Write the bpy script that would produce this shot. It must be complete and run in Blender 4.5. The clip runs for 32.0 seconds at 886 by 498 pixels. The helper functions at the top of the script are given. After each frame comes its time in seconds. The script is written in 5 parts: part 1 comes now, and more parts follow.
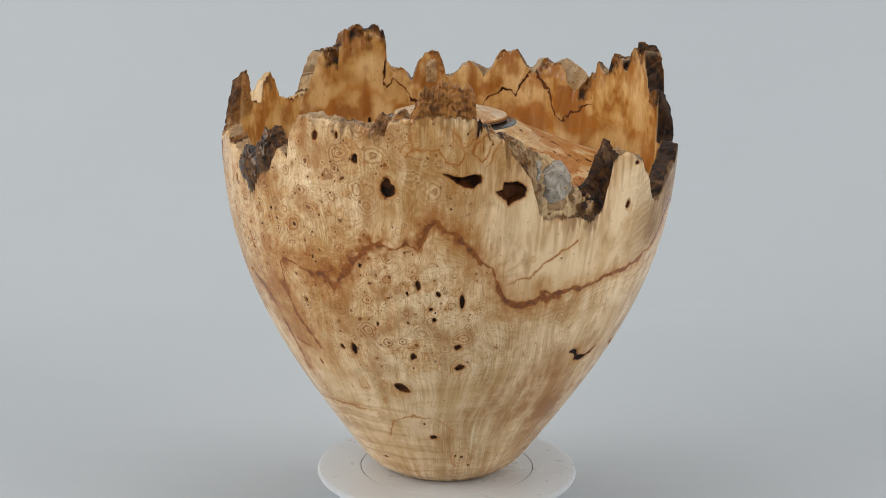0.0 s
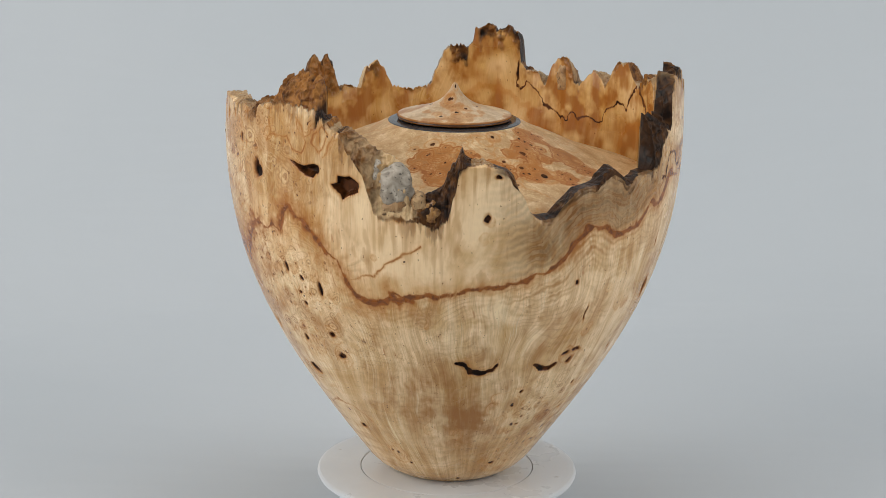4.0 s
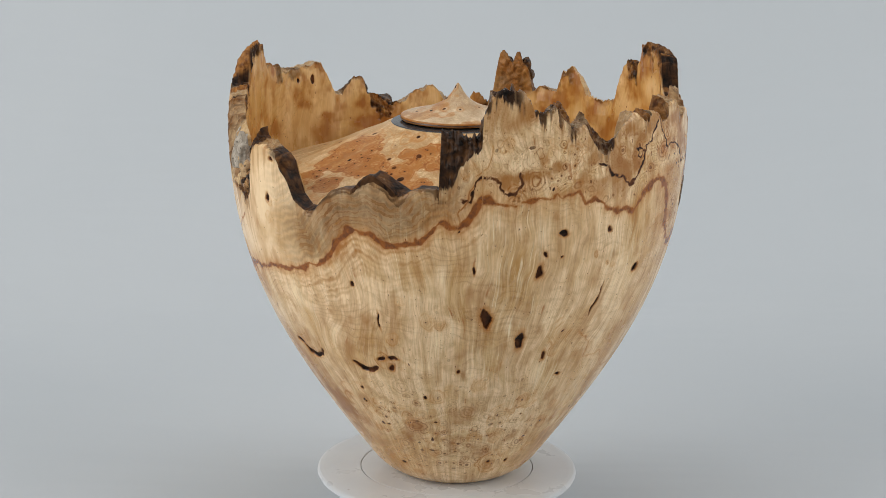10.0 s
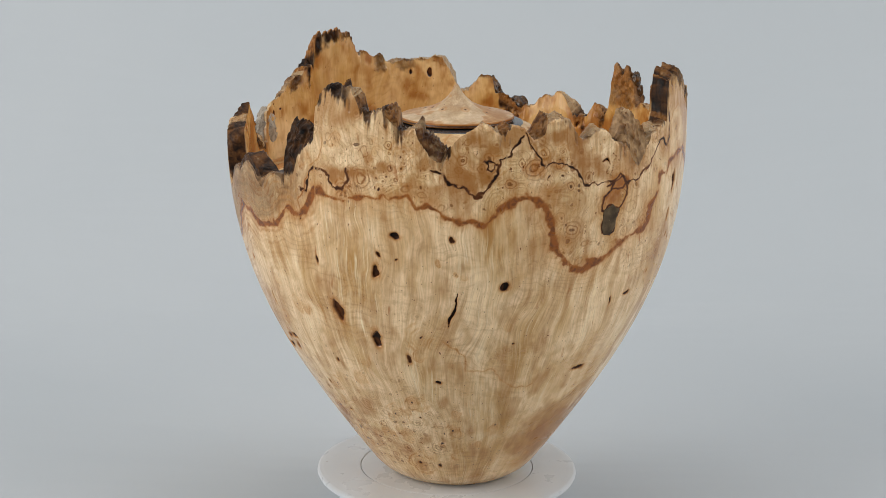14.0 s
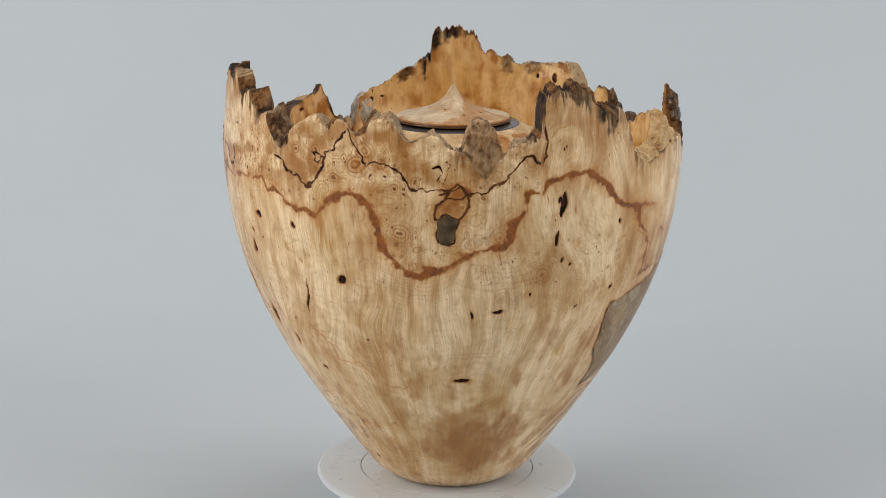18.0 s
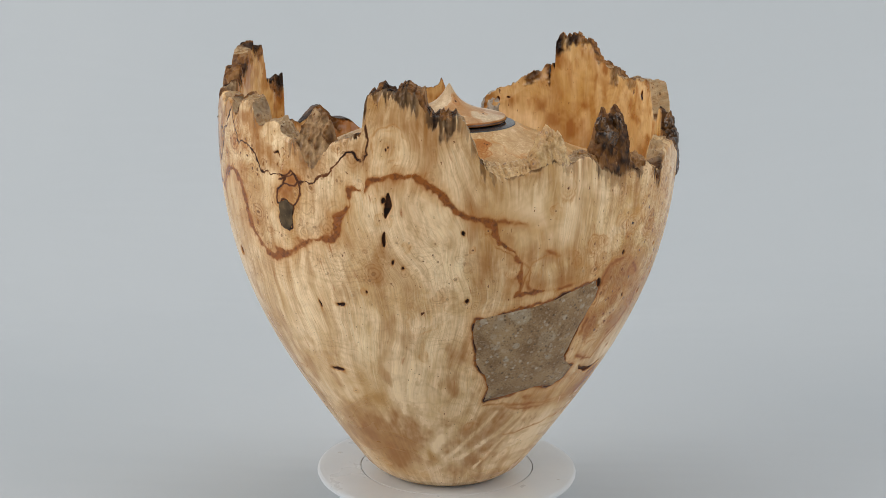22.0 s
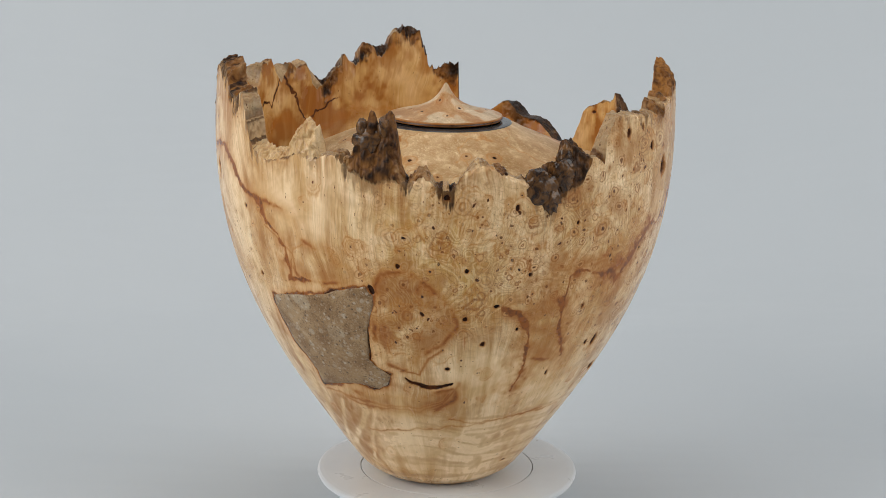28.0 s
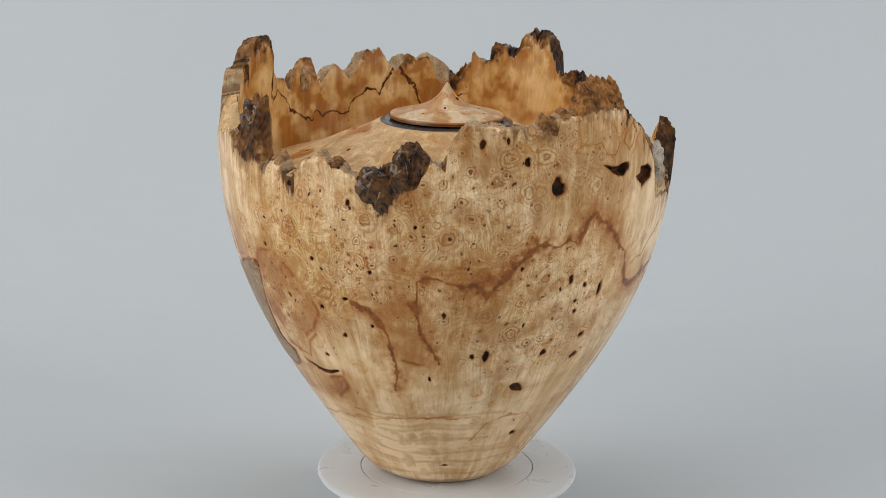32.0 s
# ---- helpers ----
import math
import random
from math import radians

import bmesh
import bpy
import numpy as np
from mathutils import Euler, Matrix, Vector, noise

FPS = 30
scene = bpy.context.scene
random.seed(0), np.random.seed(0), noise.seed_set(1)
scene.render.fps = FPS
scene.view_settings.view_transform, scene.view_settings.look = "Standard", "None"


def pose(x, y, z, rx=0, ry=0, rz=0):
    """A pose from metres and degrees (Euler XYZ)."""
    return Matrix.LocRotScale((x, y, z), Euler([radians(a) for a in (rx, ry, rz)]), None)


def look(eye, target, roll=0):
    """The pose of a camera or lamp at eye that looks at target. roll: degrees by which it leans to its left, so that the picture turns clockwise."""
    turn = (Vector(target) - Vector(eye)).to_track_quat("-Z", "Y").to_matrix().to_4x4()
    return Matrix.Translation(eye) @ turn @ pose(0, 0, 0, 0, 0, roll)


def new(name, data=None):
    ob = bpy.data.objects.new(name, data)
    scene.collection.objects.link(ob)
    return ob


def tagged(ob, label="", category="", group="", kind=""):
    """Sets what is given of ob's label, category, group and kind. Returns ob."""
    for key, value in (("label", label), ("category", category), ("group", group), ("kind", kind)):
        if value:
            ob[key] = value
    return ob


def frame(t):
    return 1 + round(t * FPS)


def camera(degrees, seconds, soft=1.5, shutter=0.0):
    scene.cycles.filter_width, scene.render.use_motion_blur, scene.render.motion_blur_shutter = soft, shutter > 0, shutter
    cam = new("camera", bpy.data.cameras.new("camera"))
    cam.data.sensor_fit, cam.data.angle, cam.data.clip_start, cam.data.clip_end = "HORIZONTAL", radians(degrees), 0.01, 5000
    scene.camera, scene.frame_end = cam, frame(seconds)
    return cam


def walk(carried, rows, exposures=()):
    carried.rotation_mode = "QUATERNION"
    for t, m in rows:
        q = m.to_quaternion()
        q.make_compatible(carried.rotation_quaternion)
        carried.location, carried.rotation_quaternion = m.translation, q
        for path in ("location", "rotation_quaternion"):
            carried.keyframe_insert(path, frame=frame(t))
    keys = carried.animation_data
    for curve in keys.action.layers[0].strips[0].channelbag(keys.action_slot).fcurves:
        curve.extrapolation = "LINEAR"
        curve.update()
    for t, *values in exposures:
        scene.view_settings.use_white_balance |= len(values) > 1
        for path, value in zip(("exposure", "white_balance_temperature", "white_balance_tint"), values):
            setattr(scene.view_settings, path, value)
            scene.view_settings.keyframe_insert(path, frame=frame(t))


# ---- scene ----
cam = camera(26.115, 32.0, soft=0.62)
EYE = (0.0, -1.4, 0.5588)
AIM = (EYE[0] - 0.00352, EYE[1] + 0.97143, EYE[2] - 0.23729)
walk(cam, [(0.0, look(EYE, AIM, 0.757)), (32.0, look(EYE, AIM, 0.757))],
     exposures=[(0.0, 0.0), (32.0, 0.0)])

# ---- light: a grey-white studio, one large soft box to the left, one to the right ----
world = bpy.data.worlds.new("studio")
scene.world = world
world.use_nodes = True
world.node_tree.nodes["Background"].inputs[0].default_value = (0.88, 0.92, 0.95, 1)
world.node_tree.nodes["Background"].inputs[1].default_value = 0.30


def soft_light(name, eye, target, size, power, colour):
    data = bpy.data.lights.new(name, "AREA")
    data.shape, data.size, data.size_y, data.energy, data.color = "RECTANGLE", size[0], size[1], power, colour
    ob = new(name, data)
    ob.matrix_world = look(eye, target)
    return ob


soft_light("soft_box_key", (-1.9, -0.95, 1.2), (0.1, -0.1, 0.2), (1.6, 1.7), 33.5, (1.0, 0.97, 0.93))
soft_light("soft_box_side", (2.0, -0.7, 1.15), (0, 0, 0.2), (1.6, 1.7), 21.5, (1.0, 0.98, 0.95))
# unseen overhead lamp, added to brighten the floor and the backdrop
soft_light("soft_fill_top", (0.0, 0.3, 2.3), (0.0, 0.25, 0.1), (3.0, 1.2), 19.0, (0.97, 0.985, 1.0))

PLATE_TOP = 0.045
SPIN = 9.9727                     # degrees a second, clockwise from above
MM = 0.001


# ---- helpers for the meshes ----
def part(name, me, material, parent, label="", kind=""):
    if isinstance(me, bmesh.types.BMesh):
        bm, me = me, bpy.data.meshes.new(name)
        bm.to_mesh(me)
        bm.free()
    if material and not me.materials:
        me.materials.append(material)
    ob = new(name, me)
    ob.parent = parent
    if label or kind:
        tagged(ob, label, kind=kind)
    return ob


def smooth(me):
    me.polygons.foreach_set("use_smooth", np.ones(len(me.polygons), bool))


def grid_mesh(name, co, close=True):
    """A sheet from a grid of points, rows by columns by 3; closed round the columns."""
    rows, cols = co.shape[:2]
    me = bpy.data.meshes.new(name)
    n = cols if close else cols - 1
    i = np.arange(rows - 1)[:, None] * cols
    j = np.arange(n)[None, :]
    k = (j + 1) % cols
    quads = np.stack([i + j, i + k, i + cols + k, i + cols + j], -1).reshape(-1, 4)
    me.vertices.add(rows * cols)
    me.vertices.foreach_set("co", np.ascontiguousarray(co, np.float32).ravel())
    me.loops.add(quads.size)
    me.loops.foreach_set("vertex_index", quads.astype(np.int32).ravel())
    me.polygons.add(len(quads))
    me.polygons.foreach_set("loop_start", np.arange(0, quads.size, 4, dtype=np.int32))
    me.update(calc_edges=True)
    smooth(me)
    return me


def put_colour(me, name, rgba):
    a = me.attributes.new(name, "FLOAT_COLOR", "POINT")
    a.data.foreach_set("color", np.ascontiguousarray(rgba, np.float32).ravel())


def put_flow(me, x, y, z):
    a = me.attributes.new("flow", "FLOAT_VECTOR", "POINT")
    a.data.foreach_set("vector", np.ascontiguousarray(np.stack([x, y, z], -1) * MM, np.float32).ravel())


def lathe(name, profile, seg=128):
    """A turned mesh from (radius, height) pairs in millimetres; each band has its own edges."""
    p = np.array(profile, float) * MM
    p = np.repeat(p, 2, axis=0)[1:-1]
    a = np.linspace(0, 2 * np.pi, seg, endpoint=False)
    co = np.stack([p[:, :1] * np.cos(a), p[:, :1] * np.sin(a), p[:, 1:] + 0 * a], -1)
    return grid_mesh(name, co)


def spline(pairs, n):
    """n points on a smooth line through the pairs."""
    p = np.array(pairs, float)
    s = np.r_[0, np.cumsum(np.hypot(*np.diff(p, axis=0).T))]
    m = np.gradient(p, s, axis=0)
    out = []
    for t in np.linspace(0, s[-1], n):
        i = min(np.searchsorted(s, t, "right") - 1, len(s) - 2)
        h = s[i + 1] - s[i]
        u = (t - s[i]) / h
        out.append((2 * u**3 - 3 * u**2 + 1) * p[i] + (u**3 - 2 * u**2 + u) * h * m[i]
                   + (3 * u**2 - 2 * u**3) * p[i + 1] + (u**3 - u**2) * h * m[i + 1])
    return np.array(out)


def _hash(i, j, k, seed):
    h = (i * 374761393 + j * 668265263 + k * 2147483647 + seed * 974634541) & 0xFFFFFFFF
    h = ((h ^ (h >> 13)) * 1274126177) & 0xFFFFFFFF
    h = ((h ^ (h >> 16)) * 2246822519) & 0xFFFFFFFF
    return ((h ^ (h >> 15)) & 0xFFFF) / 32767.5 - 1.0


def vnoise(x, y, z, seed=0):
    """Smooth noise from -1 to 1 on arrays."""
    xi, yi, zi = np.floor(x).astype(np.int64), np.floor(y).astype(np.int64), np.floor(z).astype(np.int64)
    u, v, w = x - xi, y - yi, z - zi
    u, v, w = u * u * (3 - 2 * u), v * v * (3 - 2 * v), w * w * (3 - 2 * w)
    out = 0
    for a in (0, 1):
        for b in (0, 1):
            for c in (0, 1):
                out = out + _hash(xi + a, yi + b, zi + c, seed) * (u if a else 1 - u) * (v if b else 1 - v) * (w if c else 1 - w)
    return out


def fbm(x, y, z, octaves=3, seed=0):
    out, amp = 0, 1.0
    for o in range(octaves):
        out = out + amp * vnoise(x * 2**o, y * 2**o, z * 2**o, seed + o)
        amp *= 0.5
    return out


# ---- materials ----
def material(name):
    m = bpy.data.materials.new(name)
    m.use_nodes = True
    nt = m.node_tree
    return m, nt, nt.nodes["Principled BSDF"]


def node(nt, kind, **values):
    n = nt.nodes.new(kind)
    for key, value in values.items():
        if key in n.inputs:
            n.inputs[key].default_value = value
        else:
            setattr(n, key, value)
    return n


def link(nt, a, b):
    nt.links.new(a, b)


def mix(nt, fac, a, b, mode="MIX"):
    n = nt.nodes.new("ShaderNodeMix")
    n.data_type, n.blend_type = "RGBA", mode
    for socket, value in ((n.inputs[0], fac), (n.inputs[6], a), (n.inputs[7], b)):
        if isinstance(value, bpy.types.NodeSocket):
            nt.links.new(value, socket)
        else:
            socket.default_value = value if not isinstance(value, tuple) else (*value, 1)
    return n.outputs[2]


def calc(nt, op, a, b=0.0, c=0.0):
    n = nt.nodes.new("ShaderNodeMath")
    n.operation = op
    for socket, value in zip(n.inputs, (a, b, c)):
        if isinstance(value, bpy.types.NodeSocket):
            nt.links.new(value, socket)
        else:
            socket.default_value = value
    return n.outputs[0]


def ramp(nt, fac, lo, hi, a=0.0, b=1.0):
    n = nt.nodes.new("ShaderNodeMapRange")
    n.inputs[1].default_value, n.inputs[2].default_value = lo, hi
    n.inputs[3].default_value, n.inputs[4].default_value = a, b
    nt.links.new(fac, n.inputs[0])
    return n.outputs[0]


def texture(nt, scale, detail=4.0, stretch=(1, 1, 1), rough=0.55, warp=0.0, flow=False):
    c = node(nt, "ShaderNodeAttribute", attribute_name="flow") if flow else nt.nodes.new("ShaderNodeTexCoord")
    m = nt.nodes.new("ShaderNodeMapping")
    m.inputs["Scale"].default_value = stretch
    n = nt.nodes.new("ShaderNodeTexNoise")
    n.inputs["Scale"].default_value, n.inputs["Detail"].default_value = scale, detail
    n.inputs["Roughness"].default_value, n.inputs["Distortion"].default_value = rough, warp
    nt.links.new(c.outputs["Vector" if flow else "Object"], m.inputs[0])
    nt.links.new(m.outputs[0], n.inputs[0])
    return n.outputs[0]


def bump(nt, bsdf, height, strength, distance):
    b = nt.nodes.new("ShaderNodeBump")
    b.inputs["Strength"].default_value, b.inputs["Distance"].default_value = strength, distance
    nt.links.new(height, b.inputs["Height"])
    nt.links.new(b.outputs[0], bsdf.inputs["Normal"])


def burl_wood(name, pale, tan, gloss, orange=(0.68, 0.455, 0.175), shine=0.45):
    """Polished burl: pale and tan wood, growth lines, streaks, swirls, a brown zone line, black lines, pockets and bark."""
    m, nt, bsdf = material(name)
    fig = node(nt, "ShaderNodeAttribute", attribute_name="figure")
    skin = node(nt, "ShaderNodeAttribute", attribute_name="skin")
    f = node(nt, "ShaderNodeSeparateColor")
    s = node(nt, "ShaderNodeSeparateColor")
    link(nt, fig.outputs["Color"], f.inputs[0])
    link(nt, skin.outputs["Color"], s.inputs[0])
    band, black, stain, phase = f.outputs[0], f.outputs[1], f.outputs[2], fig.outputs["Alpha"]
    halo = ramp(nt, black, 0.12, 0.40)
    black = ramp(nt, black, 0.38, 0.66)
    bark, dark, warm, burl = s.outputs[0], s.outputs[1], s.outputs[2], skin.outputs["Alpha"]
    clear = calc(nt, "MAXIMUM", calc(nt, "MULTIPLY", burl, -1.0), 0.0)
    burl = calc(nt, "MAXIMUM", burl, 0.0)
    plainness = calc(nt, "SUBTRACT", calc(nt, "SUBTRACT", 1.0, burl), clear)
    lively = calc(nt, "SUBTRACT", 1.0, calc(nt, "MULTIPLY", clear, 0.8))
    cloud = texture(nt, 15, 5, warp=0.9)
    drift = texture(nt, 38, 4, (1, 1, 0.35), warp=0.5, flow=True)
    tone = calc(nt, "ADD", calc(nt, "MULTIPLY", cloud, 0.55), calc(nt, "MULTIPLY", drift, 0.45))
    col = mix(nt, ramp(nt, tone, 0.455, 0.645, 0.0, 1.0), pale, tan)
    mottle = texture(nt, 60, 4, warp=1.0)
    col = mix(nt, calc(nt, "MULTIPLY", ramp(nt, mottle, 0.54, 0.68, 0.0, 0.22), lively), col, (0.42, 0.235, 0.085))
    col = mix(nt, calc(nt, "MULTIPLY", warm, 0.85), col, orange)
    # growth lines, fine and faint, bending with the zone line
    wob = texture(nt, 45, 4)
    ph = calc(nt, "ADD", phase, calc(nt, "MULTIPLY", wob, 4.0))
    line = calc(nt, "POWER", calc(nt, "ABSOLUTE", calc(nt, "SINE", ph)), 8.0)
    fine = calc(nt, "POWER", calc(nt, "ABSOLUTE", calc(nt, "SINE", calc(nt, "MULTIPLY", ph, 2.7))), 3.0)
    faint = ramp(nt, texture(nt, 24, 3), 0.44, 0.60)
    col = mix(nt, calc(nt, "MULTIPLY", calc(nt, "MULTIPLY", calc(nt, "MULTIPLY", line, faint), calc(nt, "SUBTRACT", 1.0, calc(nt, "MULTIPLY", clear, 0.6))), 0.19), col, (0.36, 0.17, 0.06))
    col = mix(nt, calc(nt, "MULTIPLY", calc(nt, "MULTIPLY", calc(nt, "MULTIPLY", fine, faint), lively), 0.06), col, (0.40, 0.21, 0.085))
    # swirling lines in the burl, at two sizes
    sw = texture(nt, 26, 1.6, warp=1.8)
    curl = calc(nt, "ABSOLUTE", calc(nt, "SINE", calc(nt, "MULTIPLY", sw, 38.0)))
    col = mix(nt, calc(nt, "MULTIPLY", burl, ramp(nt, curl, 0.72, 1.0, 0.0, 0.40)), col, (0.97, 0.85, 0.60))
    col = mix(nt, calc(nt, "MULTIPLY", burl, ramp(nt, curl, 0.26, 0.0, 0.0, 0.40)), col, (0.36, 0.17, 0.055))
    knit = texture(nt, 60, 1.2, warp=1.6)
    curl2 = calc(nt, "ABSOLUTE", calc(nt, "SINE", calc(nt, "MULTIPLY", knit, 26.0)))
    col = mix(nt, calc(nt, "MULTIPLY", burl, ramp(nt, curl2, 0.30, 0.0, 0.0, 0.34)), col, (0.40, 0.19, 0.06))
    # bird's eyes: fine rings round small dark pips, crowded where the burl is
    place = nt.nodes.new("ShaderNodeTexCoord")
    warp = nt.nodes.new("ShaderNodeTexNoise")
    warp.inputs["Scale"].default_value, warp.inputs["Detail"].default_value = 85, 3
    link(nt, place.outputs["Object"], warp.inputs["Vector"])
    away = nt.nodes.new("ShaderNodeVectorMath")
    away.operation = "MULTIPLY_ADD"
    link(nt, warp.outputs["Color"], away.inputs[0])
    away.inputs[1].default_value = (0.009, 0.009, 0.007)
    link(nt, place.outputs["Object"], away.inputs[2])
    for scale, lines_in, few, pip, ink in ((44, 27.0, 0.42, 0.050, 0.95), (88, 17.0, 0.28, 0.085, 0.95), (150, 11.0, 0.35, 0.13, 0.80)):
        cell = nt.nodes.new("ShaderNodeTexVoronoi")
        cell.inputs["Scale"].default_value = scale
        link(nt, away.outputs[0], cell.inputs["Vector"])
        pick = node(nt, "ShaderNodeSeparateColor")
        link(nt, cell.outputs["Color"], pick.inputs[0])
        dist = cell.outputs["Distance"]
        here = calc(nt, "MULTIPLY", burl, ramp(nt, pick.outputs[0], few, few + 0.15))
        body = calc(nt, "MULTIPLY", here, ramp(nt, dist, 0.50, 0.20))
        rings = calc(nt, "POWER", calc(nt, "ABSOLUTE", calc(nt, "SINE", calc(nt, "MULTIPLY", dist, lines_in))), 5.0)
        col = mix(nt, calc(nt, "MULTIPLY", body, ramp(nt, pick.outputs[1], 0.2, 0.8, 0.0, 0.75)), col, mix(nt, pick.outputs[2], (0.95, 0.78, 0.50), (0.58, 0.29, 0.085)))
        col = mix(nt, calc(nt, "MULTIPLY", calc(nt, "MULTIPLY", body, rings), ink), col, (0.34, 0.145, 0.042))
        core = calc(nt, "MULTIPLY", here, calc(nt, "MULTIPLY", ramp(nt, dist, pip * 1.5, pip), ramp(nt, pick.outputs[2], 0.35, 0.5)))
        col = mix(nt, calc(nt, "MULTIPLY", core, 0.9), col, (0.085, 0.030, 0.010))
    # sheen painted as silvery threads in patches and glints; soft upright shading, fine fibres
    streak = texture(nt, 620, 2, (1, 1, 0.045), warp=0.3, flow=True)
    spread = ramp(nt, texture(nt, 34, 3, (1, 1, 0.45), flow=True), 0.47, 0.62)
    amount = calc(nt, "MULTIPLY", calc(nt, "MULTIPLY", spread, calc(nt, "ADD", 0.10, plainness)), ramp(nt, streak, 0.57, 0.68, 0, 0.62))
    col = mix(nt, amount, col, (0.985, 0.90, 0.69))
    wide = texture(nt, 110, 3, (1, 1, 0.10), warp=0.5, flow=True)
    shade = calc(nt, "MULTIPLY", calc(nt, "ADD", 0.1, plainness), ramp(nt, wide, 0.50, 0.36, 0, 0.30))
    col = mix(nt, shade, col, (0.50, 0.28, 0.105))
    glint = calc(nt, "MULTIPLY", calc(nt, "ADD", 0.1, plainness), ramp(nt, wide, 0.54, 0.68, 0, 0.40))
    col = mix(nt, glint, col, (0.97, 0.83, 0.60))
    fibre = texture(nt, 1100, 3, (1, 1, 0.05), flow=True)
    col = mix(nt, calc(nt, "MULTIPLY", ramp(nt, fibre, 0.36, 0.54, 0.20, 0.0), lively), col, (0.38, 0.20, 0.08))
    # pale and brown flecks: the grain's shimmer put into the colour
    flick = texture(nt, 400, 3, (1, 1, 0.13), warp=0.9, flow=True)
    col = mix(nt, calc(nt, "MULTIPLY", ramp(nt, flick, 0.48, 0.36, 0.0, 0.13), lively), col, (0.43, 0.235, 0.09))
    col = mix(nt, calc(nt, "MULTIPLY", ramp(nt, flick, 0.54, 0.66, 0.0, 0.20), lively), col, (0.985, 0.89, 0.67))
    speck = texture(nt, 520, 2, (1, 1, 0.6))
    col = mix(nt, ramp(nt, calc(nt, "ADD", speck, calc(nt, "MULTIPLY", burl, 0.03)), 0.71, 0.75, 0, 0.85), col, (0.20, 0.075, 0.022))
    rust = texture(nt, 260, 2, (1, 1, 0.20), flow=True)
    col = mix(nt, calc(nt, "MULTIPLY", ramp(nt, rust, 0.68, 0.76, 0, 0.5), lively), col, (0.50, 0.19, 0.05))
    # pale cream between the eyes, stains, zone line, black lines
    cream = calc(nt, "MINIMUM", calc(nt, "MAXIMUM", calc(nt, "MULTIPLY", stain, -1.3), 0.0), 0.9)
    stain = calc(nt, "MAXIMUM", stain, 0.0)
    col = mix(nt, cream, col, (0.97, 0.82, 0.60))
    col = mix(nt, calc(nt, "MULTIPLY", stain, ramp(nt, wide, 0.60, 0.42, 0.82, 1.05)), col, mix(nt, warm, (0.495, 0.262, 0.084), (0.44, 0.20, 0.050)))
    zone = mix(nt, ramp(nt, band, 0.25, 0.80), (0.62, 0.305, 0.070), (0.46, 0.20, 0.038))
    grain = ramp(nt, texture(nt, 260, 4, warp=0.6), 0.42, 0.62)
    zone = mix(nt, calc(nt, "MULTIPLY", ramp(nt, band, 0.84, 1.0, 0, 0.6), grain), zone, (0.19, 0.085, 0.035))
    col = mix(nt, band, col, zone)
    # oiled wood: deeper, richer browns, the cream left as it is
    deep = node(nt, "ShaderNodeGamma")
    link(nt, col, deep.inputs[0])
    deep.inputs[1].default_value = 1.54
    col = mix(nt, 1.0, deep.outputs[0], (1.06, 1.075, 1.11), "MULTIPLY")
    # bark
    rough_tex = texture(nt, 120, 6, warp=1.4)
    grey_brown = mix(nt, ramp(nt, dark, 0.10, 0.5), (0.28, 0.185, 0.095), (0.050, 0.018, 0.006))
    beige_rust = mix(nt, ramp(nt, dark, 0.10, 0.5), (0.48, 0.34, 0.19), (0.145, 0.060, 0.017))
    barkcol = mix(nt, ramp(nt, rough_tex, 0.36, 0.58), mix(nt, ramp(nt, dark, 0.5, 1.0), grey_brown, (0.005, 0.0035, 0.003)),
                  mix(nt, ramp(nt, dark, 0.5, 1.0), beige_rust, (0.040, 0.018, 0.008)))
    honey = mix(nt, ramp(nt, rough_tex, 0.36, 0.58), (0.14, 0.047, 0.011), (0.38, 0.165, 0.042))
    barkcol = mix(nt, calc(nt, "MULTIPLY", ramp(nt, warm, 0.3, 0.9), ramp(nt, dark, 1.0, 0.6)), barkcol, honey)
    col = mix(nt, bark, col, barkcol)
    col = mix(nt, halo, col, (0.24, 0.085, 0.022))
    col = mix(nt, black, col, mix(nt, ramp(nt, mottle, 0.42, 0.62), (0.014, 0.006, 0.003), (0.12, 0.038, 0.010)))
    link(nt, col, bsdf.inputs["Base Color"])
    r = calc(nt, "ADD", calc(nt, "MULTIPLY", bark, 0.10), ramp(nt, cloud, 0.3, 0.7, gloss, gloss + 0.1))
    r = calc(nt, "ADD", r, calc(nt, "MULTIPLY", black, 0.15))
    link(nt, r, bsdf.inputs["Roughness"])
    link(nt, calc(nt, "SUBTRACT", shine, calc(nt, "MULTIPLY", calc(nt, "MAXIMUM", bark, black), shine * 0.7)), bsdf.inputs["Specular IOR Level"])
    h = calc(nt, "ADD", calc(nt, "MULTIPLY", rough_tex, calc(nt, "MULTIPLY", bark, ramp(nt, dark, 0.0, 0.6, 0.15, 1.0))), calc(nt, "MULTIPLY", streak, 0.05))
    bump(nt, bsdf, h, 0.4, 0.0018)
    return m


WOOD = burl_wood("polished_burl", (0.965, 0.785, 0.55), (0.63, 0.405, 0.17), 0.20)
# shoulder's copy of the burl, darkened for the shade within the wall
WOOD_DOME_SHADED = burl_wood("polished_burl_shoulder_shaded", (0.70, 0.53, 0.335), (0.50, 0.335, 0.16), 0.34, shine=0.18)
WOOD_LID = burl_wood("polished_burl_lid", (0.71, 0.58, 0.425), (0.45, 0.32, 0.19), 0.28, shine=0.30)


